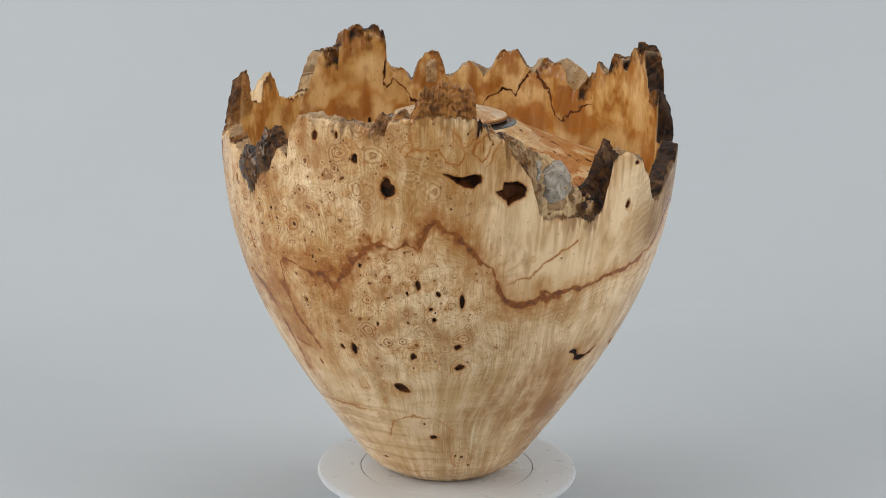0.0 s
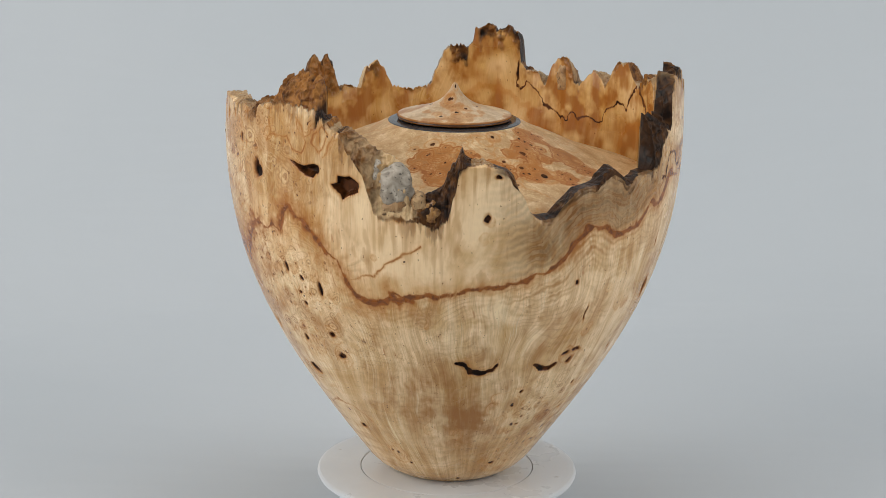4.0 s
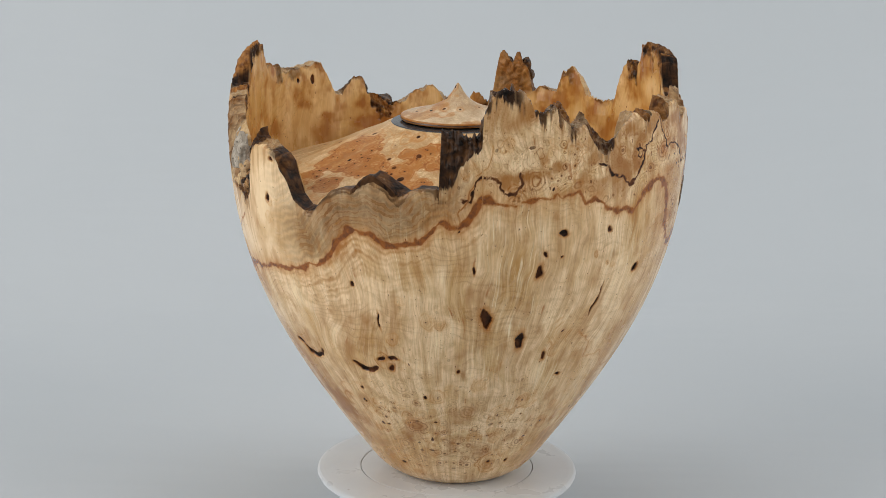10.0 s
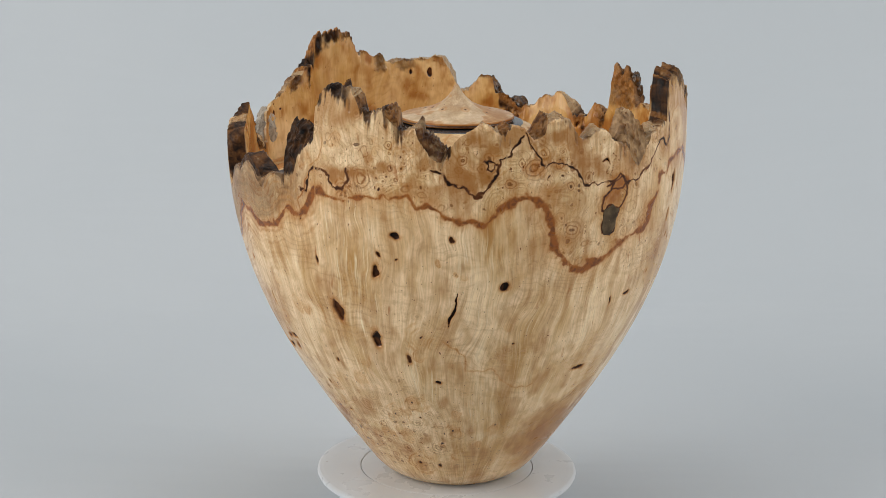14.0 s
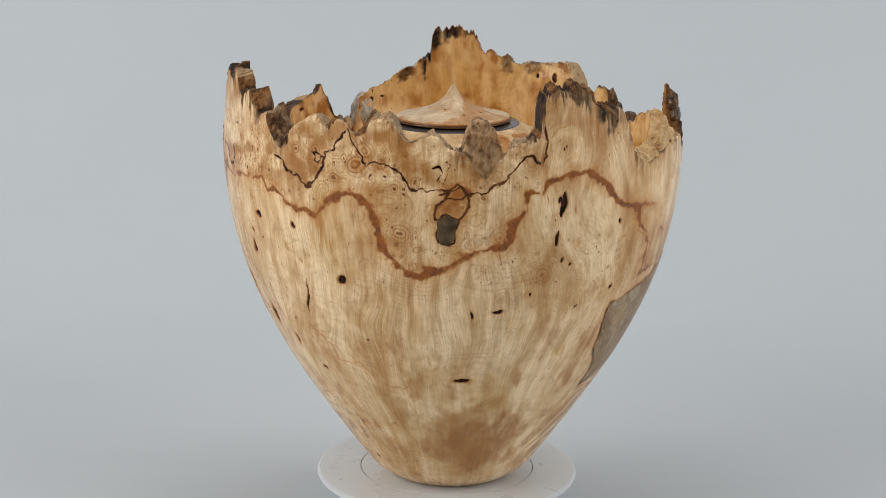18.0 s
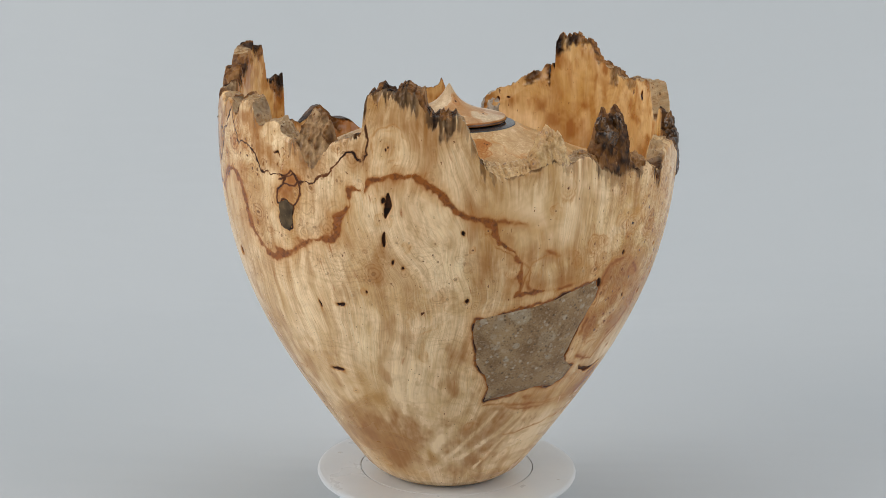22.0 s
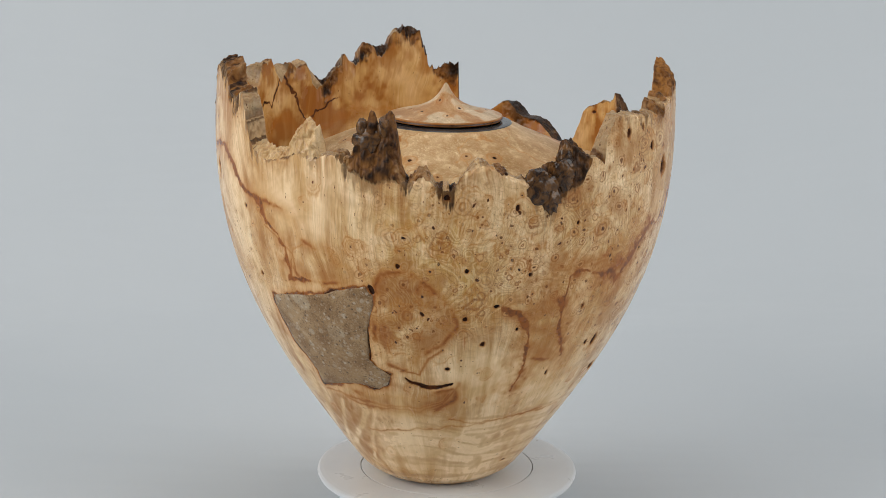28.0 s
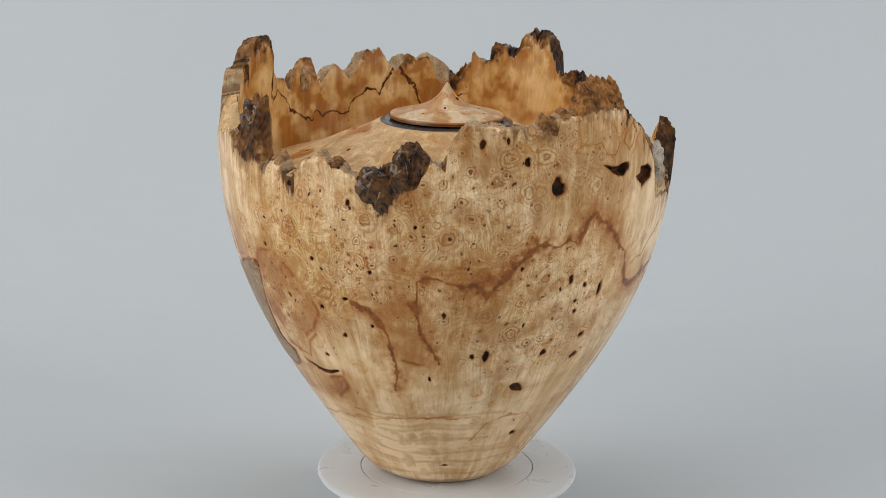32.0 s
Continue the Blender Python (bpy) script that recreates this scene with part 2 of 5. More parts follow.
def plain(name, a, b, scale, roughness, relief=0.0, metal=0.0):
    m, nt, bsdf = material(name)
    n = texture(nt, scale, 5)
    link(nt, mix(nt, ramp(nt, n, 0.35, 0.65), a, b), bsdf.inputs["Base Color"])
    link(nt, ramp(nt, n, 0.3, 0.7, roughness - 0.05, roughness + 0.05), bsdf.inputs["Roughness"])
    bsdf.inputs["Metallic"].default_value = metal
    if relief:
        bump(nt, bsdf, n, 0.5, relief)
    return m


WHITE_PLASTIC = plain("white_plastic", (0.67, 0.70, 0.73), (0.64, 0.67, 0.70), 30, 0.30)
GREY_LINE = plain("grey_line", (0.50, 0.51, 0.52), (0.56, 0.57, 0.58), 60, 0.5)
BASE_PLASTIC = plain("pale_blue_base", (0.62, 0.67, 0.72), (0.58, 0.63, 0.68), 20, 0.45)
SCUFF = plain("grey_scuff", (0.50, 0.50, 0.50), (0.60, 0.60, 0.60), 80, 0.6)


def paper():
    m, nt, bsdf = material("backdrop_paper")
    n = texture(nt, 1.3, 4)
    link(nt, mix(nt, ramp(nt, n, 0.35, 0.65), (0.490, 0.515, 0.534), (0.464, 0.494, 0.516)), bsdf.inputs["Base Color"])
    bsdf.inputs["Roughness"].default_value = 0.8
    folds = texture(nt, 3.0, 3, (0.5, 1.6, 1.0), warp=0.5)
    bump(nt, bsdf, folds, 0.35, 0.03)
    return m


PAPER = paper()
EBONY = plain("ebony", (0.030, 0.027, 0.026), (0.05, 0.046, 0.045), 90, 0.15)
NECK_WOOD = plain("dark_brown_wood", (0.055, 0.022, 0.010), (0.11, 0.045, 0.018), 120, 0.3)


def stone_material():
    m, nt, bsdf = material("grey_stone")
    n = texture(nt, 55, 6, warp=0.8)
    col = mix(nt, ramp(nt, n, 0.36, 0.64), (0.235, 0.135, 0.062), (0.42, 0.280, 0.150))
    col = mix(nt, ramp(nt, texture(nt, 28, 3), 0.52, 0.66, 0, 0.7), col, (0.31, 0.19, 0.095))
    c = nt.nodes.new("ShaderNodeTexCoord")
    for scale, part_of, pale in ((62, 0.60, (0.43, 0.34, 0.23)), (150, 0.62, (0.46, 0.385, 0.29)), (330, 0.66, (0.54, 0.46, 0.36)), (420, 0.30, (0.075, 0.050, 0.035))):
        shape = nt.nodes.new("ShaderNodeTexVoronoi")
        shape.inputs["Scale"].default_value = scale
        shape.inputs["Randomness"].default_value = 1.0
        link(nt, c.outputs["Object"], shape.inputs["Vector"])
        pick = node(nt, "ShaderNodeSeparateColor")
        link(nt, shape.outputs["Color"], pick.inputs[0])
        body = ramp(nt, shape.outputs["Distance"], 0.46, 0.34)
        chosen = ramp(nt, pick.outputs[0], part_of, part_of + 0.1) if part_of > 0.5 else ramp(nt, pick.outputs[0], part_of, part_of - 0.1)
        strength = calc(nt, "MULTIPLY", calc(nt, "MULTIPLY", body, chosen), ramp(nt, pick.outputs[1], 0, 1, 0.15, 0.75))
        col = mix(nt, strength, col, pale)
    grit = texture(nt, 800, 3)
    col = mix(nt, ramp(nt, grit, 0.55, 0.70, 0, 0.55), col, (0.44, 0.36, 0.27))
    col = mix(nt, ramp(nt, grit, 0.42, 0.32, 0, 0.6), col, (0.09, 0.06, 0.04))
    link(nt, col, bsdf.inputs["Base Color"])
    bsdf.inputs["Roughness"].default_value = 0.36
    bsdf.inputs["Specular IOR Level"].default_value = 0.18
    bump(nt, bsdf, grit, 0.25, 0.0006)
    return m


STONE_GREY = stone_material()
RESIN_DARK = plain("dark_grey_resin", (0.05, 0.031, 0.016), (0.15, 0.10, 0.052), 120, 0.42)
RESIN_DARK.node_tree.nodes["Principled BSDF"].inputs["Specular IOR Level"].default_value = 0.15


def bark_material(name, a, b, gloss):
    m, nt, bsdf = material(name)
    n = texture(nt, 120, 7, warp=1.2)
    fine = texture(nt, 500, 4)
    col = mix(nt, ramp(nt, n, 0.38, 0.64), a, b)
    col = mix(nt, ramp(nt, fine, 0.58, 0.68, 0, 0.8), col, (0.02, 0.010, 0.006))
    link(nt, col, bsdf.inputs["Base Color"])
    bsdf.inputs["Specular IOR Level"].default_value = 0.4
    link(nt, ramp(nt, fine, 0.3, 0.7, gloss, gloss + 0.22), bsdf.inputs["Roughness"])
    bump(nt, bsdf, calc(nt, "ADD", n, calc(nt, "MULTIPLY", fine, 0.25)), 0.25, 0.0012)
    return m


BARK = bark_material("brown_bark", (0.020, 0.008, 0.003), (0.17, 0.075, 0.020), 0.10)
BARK_HONEY = bark_material("honey_bark", (0.16, 0.062, 0.014), (0.46, 0.25, 0.085), 0.22)
BARK_GREY = bark_material("grey_bark", (0.25, 0.205, 0.155), (0.50, 0.435, 0.35), 0.40)
BARK_PALE = bark_material("pale_bark", (0.30, 0.16, 0.065), (0.52, 0.34, 0.17), 0.40)


# ---- setting: a paper sweep, floor and wall in one sheet ----
def sweep():
    line = [(-4.0, 0.0), (0.32, 0.0)]
    for i in range(1, 17):
        a = math.pi / 2 * i / 16
        line.append((0.32 + 0.75 * math.sin(a), 0.75 - 0.75 * math.cos(a)))
    line.append((1.07, 4.5))
    xs = np.linspace(-6.0, 6.0, 49)
    p = np.array(line)
    co = np.stack([xs[None, :] + 0 * p[:, :1], p[:, :1] + 0 * xs, p[:, 1:] + 0 * xs], -1)
    me = grid_mesh("backdrop", co, close=False)
    ob = part("backdrop", me, PAPER, None)
    m = ob.modifiers.new("thick", "SOLIDIFY")
    m.thickness, m.offset = 0.004, -1
    return tagged(ob, "seamless pale grey paper sweep under and behind the turntable", "backdrop", kind="structure")


sweep()


# ---- the turntable ----
def turntable():
    root = new("turntable")
    root.location = (0, 0, 0)
    base = lathe("base", [(0, 0), (78, 0), (82, 2), (83, 6), (83, 30), (81, 34), (60, 36), (0, 36)], 96)
    part("base", base, BASE_PLASTIC, root, "pale blue-white plastic base")
    plate = lathe("plate", [(0, 36.5), (84, 36.5), (95, 38), (99, 40), (100, 42), (99.6, 43.6), (98.2, 44.6),
                            (95, 45), (66.9, 45), (66.7, 44.6), (66.0, 44.6), (65.8, 45), (0, 45)], 192)
    top = part("plate", plate, WHITE_PLASTIC, root, "round glossy white plate")
    ring = lathe("groove", [(66.0, 44.5), (66.1, 44.75), (66.7, 44.75), (66.8, 44.5)], 160)
    part("groove", ring, GREY_LINE, top, "thin grey ring line")
    for a, r, w in ((24, 88, 1.3), (200, 90, 1.2), (318, 93, 1.0)):
        bm = bmesh.new()
        bmesh.ops.create_uvsphere(bm, u_segments=10, v_segments=6, radius=w * MM)
        bmesh.ops.scale(bm, vec=(1.3, 0.8, 0.12), verts=bm.verts)
        bmesh.ops.translate(bm, vec=(r * MM * math.cos(radians(a)), r * MM * math.sin(radians(a)), 45.02 * MM), verts=bm.verts)
        part("scuff", bm, SCUFF, top)
    tagged(root, "white motorised turntable with a round glossy plate", "turntable")
    return root, top


TURNTABLE, PLATE = turntable()

# ---- the vessel: figures in degrees round it and millimetres above its foot ----
PROFILE = [(0, 41.5), (1.5, 46), (4, 50.5), (8, 56.5), (13.7, 62.2), (27.4, 72.6), (41.1, 82.6), (54.8, 92.4), (68.5, 101.9), (82.2, 111.0),
           (95.8, 119.6), (109.5, 127.6), (123.2, 134.9), (136.9, 141.6), (150.6, 147.5), (164.3, 152.8), (178.0, 157.2),
           (191.7, 160.9), (205.4, 163.9), (219.1, 166.2), (232.8, 167.8), (246.5, 168.9), (260.1, 169.4), (273.8, 169.4),
           (287.5, 169.1), (301.2, 168.5), (314.9, 167.8), (335, 166.8)]
# where the turned face ends, and the crest of the natural edge behind it
EDGE_1 = [
    (295.7, 233), (298.9, 232.3), (301.9, 229.5), (305.6, 224.8), (308.6, 231.7), (310.1, 249.8), (310.9, 265.5), (313.5, 269.9),
    (317.5, 272), (321.4, 267.4), (323.3, 256.2), (325.9, 248.7), (327.8, 237.2), (330.4, 231.4), (334.2, 232.6), (336.7, 241.2),
    (339.2, 248.8), (342.4, 252.4), (345.7, 252), (347.6, 259.5), (349, 263.1), (351.8, 258.7), (356.3, 247.9), (359.9, 254.8),
    (363, 255.8), (366, 254.5), (367.6, 253.7), (369.3, 258.8), (370.4, 269.7), (373.1, 277.8), (374.4, 279.9), (375.2, 282),
    (375.6, 304.4), (377.5, 316), (379.5, 320.5), (384.5, 320.9), (387.1, 306), (390.9, 304.5), (392.7, 309), (394.6, 298.1),
    (397.2, 292.4), (399.7, 295.9), (401.7, 282.7), (403.6, 274.9)
]
EDGE_2 = [
    (406.3, 272.7), (408.9, 285), (412.3, 294), (415.4, 299), (416.5, 298), (418.7, 291.9), (420.6, 290.5), (422.2, 299), (425,
    294.4), (427.1, 286.1), (429.7, 288.4), (430.9, 299), (433.5, 301), (436.1, 298), (437.4, 289.3), (439.3, 283.9), (443, 289),
    (444.9, 291), (446.1, 289.7), (448, 282.2), (449.9, 280.4), (452.6, 277.5), (455, 262.5), (457.5, 260.5), (460, 271), (462.9,
    281.7), (467.5, 286.2), (469.8, 288.3), (470.2, 308), (471.2, 315), (473.7, 318), (477.5, 316), (480, 318.5), (481.9, 314.7),
    (484.4, 303), (487.6, 300.5), (489.5, 299), (491.4, 302), (493.4, 296.8), (495.4, 280.9), (496.7, 269.4), (498.8, 263.4),
    (502, 260), (507.1, 262.5)
]
EDGE_3 = [
    (510.8, 265.9), (512.7, 267.9), (514.6, 269.9), (515.8, 266.2), (519.6, 268.1), (522.1, 271.8), (524.7, 267.9), (527.3,
    262.1), (529.3, 258.1), (531.2, 257), (533.5, 253.4), (537.7, 256.6), (541.8, 255.8), (544.5, 260.2), (547.1, 255), (551,
    251.8), (552.3, 255.8), (554.1, 265.6), (557.3, 267.8), (559.8, 269.8), (562.3, 262.4), (564.8, 261.7), (567.4, 258.6),
    (570.1, 250.9), (572.2, 241.1), (574.3, 233), (575.6, 236.8), (576.8, 242.5), (579.4, 248), (582.8, 251.3), (584.8, 264.4),
    (586.1, 271), (587.7, 267.6), (589.2, 263.4), (589.8, 282), (592.8, 295.1), (595.3, 297.2), (597.8, 294.7), (599.2, 296.2),
    (600.9, 294.8), (607.2, 295.7), (609, 294), (615.3, 287.2), (616.3, 297.8)
]
EDGE_4 = [
    (620.1, 300.5), (622.4, 298.3), (623.4, 301), (630.4, 300.9), (636.7, 300.4), (638, 295.5), (640.6, 289.9), (642.5, 286),
    (643.9, 278.4), (646.7, 266.7), (648.8, 258.8), (650.4, 242.9), (651.3, 234.9), (654.3, 231.1)
]
EDGE = EDGE_1 + EDGE_2 + EDGE_3 + EDGE_4
CREST_1 = [
    (307.6, 254.9), (308.3, 264), (309.6, 270.6), (311.1, 274.9), (312, 280.8), (312.3, 277), (314.1, 272.1), (316.4, 273.1),
    (319.3, 268.9), (322.7, 266.1), (324.4, 261.2), (327, 240), (330, 233), (334, 233), (337, 241), (341, 249.5), (345, 251),
    (347.4, 253.5), (347.9, 256.8), (350.3, 263.1), (352.1, 262.1), (355.7, 254.3), (358.6, 250.4), (361, 254.6), (365.4, 253.8),
    (365.7, 292.5), (367.5, 291.8), (370.9, 290.4), (371.7, 288), (374.8, 290.1), (375.1, 301.7), (375.5, 299.3), (376.9, 306.2),
    (377.5, 319.2), (378.7, 317.8), (380.4, 314.4), (381.8, 315.3), (382.5, 321.7), (383.8, 317.5), (385.5, 317.5), (386.7,
    312.8), (387.6, 303.5), (388.8, 296.5), (390.5, 298.8)
]
CREST_2 = [
    (391, 304.4), (392.8, 307.3), (394.9, 308.3), (396.1, 306), (396.5, 293), (397.9, 292.1), (400, 295.6), (401.3, 300.3),
    (401.9, 299.4), (402.1, 291.6), (403.6, 291.2), (405.3, 285.8), (408, 279.3), (410.2, 273.6), (412.8, 280), (413.8, 290.3),
    (415.2, 295.6), (417.2, 294.6), (418.8, 292.6), (420.9, 298.5), (422.5, 293.4), (425, 283.5), (426.1, 287.4), (428.4, 295.2),
    (429.9, 303), (432.5, 300), (434.3, 302.7), (435.8, 297.6), (437.7, 287.9), (440.1, 278), (440.9, 283.3), (442.8, 288),
    (444.6, 291.7), (447, 285.6), (449.6, 278.1), (451.7, 280), (452.7, 291.5), (453.8, 298.4), (455.9, 299.4), (458.1, 297.2),
    (459.8, 290.5), (461.7, 273.8), (462.6, 276), (464.3, 284.3)
]
CREST_3 = [
    (466, 285.1), (467.7, 285), (470, 291.9), (470.5, 310.6), (471.2, 316.7), (471.8, 313.8), (472.6, 319.4), (474, 321.7),
    (474.8, 318.4), (477.3, 317.4), (478.2, 319.8), (479.9, 321.2), (481.6, 319.3), (483.9, 318.5), (484.5, 307.3), (486.2,
    301.3), (488, 304.7), (489.4, 303.9), (491, 303.6), (493.3, 298.1), (495.3, 286.1), (496.6, 272.8), (498.3, 269.3), (502.6,
    267.5), (508.5, 270.8), (510.3, 277.8), (511.5, 285.7), (512.9, 289.5), (514.6, 293.2), (515.9, 285.7), (516.9, 288.5),
    (517.6, 282.4), (518.7, 270.7), (520.5, 270.8), (522.2, 273.2), (524.8, 273.4), (526.5, 268), (528, 283.1), (528.5, 287.8),
    (529.8, 292.6), (530.7, 300.6), (532, 299.9), (532.6, 293.9), (533.4, 294)
]
CREST_4 = [
    (534.3, 296.4), (534.7, 300.2), (536.5, 301.4), (537.4, 296), (538, 285.8), (538.7, 273), (539.1, 266.1), (539.9, 261.6),
    (541, 257.2), (542.9, 263.6), (544.8, 267.3), (547.3, 255), (549.9, 254.6), (552.5, 253.9), (554.7, 262.5), (555.9, 268.2),
    (557.5, 272.1), (558.6, 271.3), (559.8, 266.8), (562.1, 268.1), (564.3, 264.7), (565.7, 258.4), (568.5, 259), (571, 255.8),
    (571.7, 258.3), (574.2, 265.8), (577.8, 267.7), (578.8, 279.4), (580.6, 282.2), (582.3, 281.7), (583.4, 277.5), (585.5,
    271.3), (585.8, 268.4), (588.4, 269.6), (589.3, 273.4), (592, 287.8), (594.2, 296), (596.6, 297.8), (598.4, 294.4), (600.8,
    296.2), (603.1, 293.5), (606, 295), (609, 292.1), (610.6, 293.6)
]
CREST_5 = [
    (612.4, 298.1), (613.5, 301.7), (614.9, 297.8), (616.6, 300), (618.7, 305), (620, 299.9), (621.4, 304.5), (621.7, 309.1),
    (622.6, 313.7), (623.8, 319.7), (625.1, 318.3), (626.8, 322.4), (629.4, 323.8), (631.1, 321.6), (632.8, 318.4), (634, 324.4),
    (635.3, 321.7), (635.8, 313.9), (636.4, 290.7), (637.3, 295.4), (639.5, 295.1), (641.2, 289.7), (643.9, 289), (648.3, 281.2),
    (651, 276.1), (654.7, 273.1), (658.5, 266.1), (659.8, 243.1)
]
CREST = CREST_1 + CREST_2 + CREST_3 + CREST_4 + CREST_5
BAND_1 = [
    (240.3, 176), (246.9, 198), (252.3, 211.5), (253.7, 212.3), (255.7, 209.5), (260.5, 212.4), (263.1, 209.6), (265.5, 226.3), (267,
    229.3), (269.6, 224.3), (271.6, 222.7), (278.5, 201.1), (280.6, 196.8), (284.2, 175.1), (286.6, 170.2), (289.8, 167.4), (292.8,
    169.7), (295.4, 178.1), (297.4, 173.1), (299.9, 173.1)
]
BAND_2 = [
    (294.4, 177.2), (296, 171.4), (299.6, 175.9), (304.3, 177.5), (306.6, 176.5), (314.7, 182.3), (328.5, 186.9), (330.5, 191.9),
    (333.9, 193), (335.9, 195.8), (340.9, 214.8), (343.5, 221.3)
]
BAND_3 = [
    (345.5, 221.3), (348.2, 221.9), (352.7, 213), (361.2, 218.5), (365, 230), (366.9, 231.5), (368.2, 228.3), (370.2, 227.4), (373.4,
    237.7), (375.2, 248), (382.9, 241.2)
]
BAND_4 = [
    (24.4, 243.6), (28.4, 247.4), (30.9, 244.7), (32.9, 249.2), (34.1, 245.1), (38.5, 248.6), (40.5, 240.9), (43, 242.9), (46.9, 235),
    (50.1, 231.7), (53.4, 231.8), (56.1, 228.2), (60, 241.3), (62.8, 245.4), (65.6, 246.7)
]
BAND_5 = [
    (65.2, 246.5), (68.4, 244.8), (70.3, 238.5), (71.8, 231), (72.5, 217.2), (74.1, 207.4), (76.7, 199.5), (79.3, 194.3), (82, 191.5),
    (85.3, 197.6), (86.7, 195.5), (92.5, 207.3), (96.6, 210.7), (101.5, 212.5)
]
BAND_6 = [
    (101.1, 211), (102.6, 217.4), (103.7, 227.6), (106.2, 237.9), (106.9, 249.6), (110.1, 248.2), (111.4, 256), (115.2, 259.4),
    (122.1, 261.3), (128.5, 249), (130.4, 241.1), (133.1, 235), (135.9, 231.5)
]
BAND_7 = [
    (134.6, 232.5), (140.2, 229.4), (141.4, 216.6), (145.4, 208.3), (147.3, 199.7), (147.6, 176.8), (153.9, 177.8)
]
BAND_8 = [
    (213.9, 96.7), (215.5, 112.3), (214, 140.7), (212.5, 154), (209.5, 162), (205, 167.1)
]
BAND_9 = [
    (228.3, 121.6), (223.2, 147.1), (222.3, 160.5), (222.5, 186.6), (225.9, 189.9), (235.4, 180.8), (236.9, 185.8), (240.3, 176.1)
]
BLACK_1 = [
    (10.8, 246.7), (12.6, 245.4), (13.7, 258.6), (15.6, 262.6), (18.4, 261.4), (19.4, 255.1), (21.1, 249.8), (23.1, 252.2), (24.5,
    258.2), (24.2, 265.8)
]
BLACK_2 = [
    (43.5, 265.8), (46.1, 263.9), (48.6, 258.1), (51.2, 256), (53.9, 248.1), (55.8, 250.9), (57.5, 257.2), (58.8, 264.7), (59.3,
    273.3), (61.1, 275.7), (64.5, 288.3)
]
BLACK_3 = [
    (65.2, 288.9), (69.8, 267.1), (71.7, 270.4), (74.8, 268.5), (78, 264.2), (79.8, 254.8), (83, 251), (86.8, 253.7), (89.3, 252),
    (91.9, 255.6), (93.2, 248.6), (95.9, 250.2), (98.5, 255.6), (101.9, 259.5)
]
BLACK_4 = [
    (100.3, 255.8), (104.9, 272), (107.5, 276.2), (109.5, 270.1), (110.7, 272.9), (111.1, 281.6), (110.5, 293.4)
]
STONE = [
    (137, 158.6), (141.9, 162), (150.2, 165.6), (157.4, 169.5), (161.6, 174), (165.7, 177), (169.9, 180.1), (171.8, 173.4), (171.7,
    166.9), (170, 153.8), (168.8, 144.9), (168.2, 133.3), (167.7, 121.4), (169.4, 113.9), (173.8, 109.8), (172.1, 101), (168.6, 96.3),
    (160.9, 98.2), (153.3, 95.1), (143.1, 89.9), (143.5, 101.8), (141.3, 113.6), (138.4, 122.4), (137.8, 136.3), (136.5, 147.2)
]
RESIN = [
    (86.2, 233.4), (86, 222.5), (86.6, 215.7), (88.9, 214.4), (90.2, 220.1), (90.8, 232.3), (88.8, 236.3)
]
RESIN_TOP = [
    (86.2, 233.4), (85.3, 234.7), (86.2, 240.1), (87.9, 245.6), (88.8, 253.6), (90.5, 256.3), (92.3, 253.7), (93.3, 248.4),
    (92.8, 240.4), (91.5, 233.7), (90.8, 232.3), (88.8, 236.3)
]
RESIN_LINE = [(86.6, 249.5), (89.2, 252.8), (87.9, 246.9), (91.4, 245.7), (93, 249.2)]
KNOTS_1 = [
    (262.9, 183.7, 1.7, 3.8), (273.9, 172.9, 2.1, 5), (273.3, 135.7, 2.1, 2.1), (274.3, 119.3, 2.5, 2.1), (260.4, 125.9, 1.7, 2.9),
    (265.4, 52.1, 2.5, 2.1), (242.3, 127.5, 2.1, 4.2), (255.7, 251.9, 5, 5), (229.9, 161.4, 1.7, 1.7),
    (248.6, 195.2, 0.8, 1.7), (267.9, 177.9, 1.3, 1.7), (266.4, 166, 1.3, 1.3), (266.9, 157.5, 1.7, 1.3), (248.1, 270.2, 2.1, 2.9),
    (243.4, 284.5, 1.3, 2.1), (251.4, 151.3, 0.8, 1.7), (260.1, 177.7, 0.8, 1.7), (276.9, 32.3, 0.8, 0.8), (285.7, 21.9, 0.8, 0.8),
    (232.6, 23.2, 2.1, 0.8), (294.7, 264.1, 1.7, 2.1), (291.1, 266.3, 1.7, 0.8)
]
KNOTS_2 = [
    (347, 123.1, 3.4, 1.7), (349.4, 116, 2.1, 2.9), (351, 124.3, 3.8, 1.7), (348.8, 155.4, 0.8, 5.9), (342.7, 182.5, 1.3, 1.7),
    (335.2, 93.2, 1.3, 1.3), (333.9, 81, 0.8, 0.8), (339.6, 62, 1.3, 0.8), (359, 92.3, 1.3, 1.3), (336.8, 21.9, 1.7, 1.3), (317.1,
    7.7, 1.3, 0.8), (317.5, 233, 1.7, 2.5), (320, 262.4, 2.1, 1.3), (329.4, 269.6, 1.3, 1.3)
]
KNOTS_3 = [
    (17.5, 160.1, 3.8, 6.7), (27.3, 140.5, 2.5, 6.7), (13.8, 197.3, 0.8, 2.9), (1.7, 69.4, 1.3, 0.8), (10.4, 116.6, 1.3, 1.7), (10.3,
    224.2, 0.8, 0.8)
]
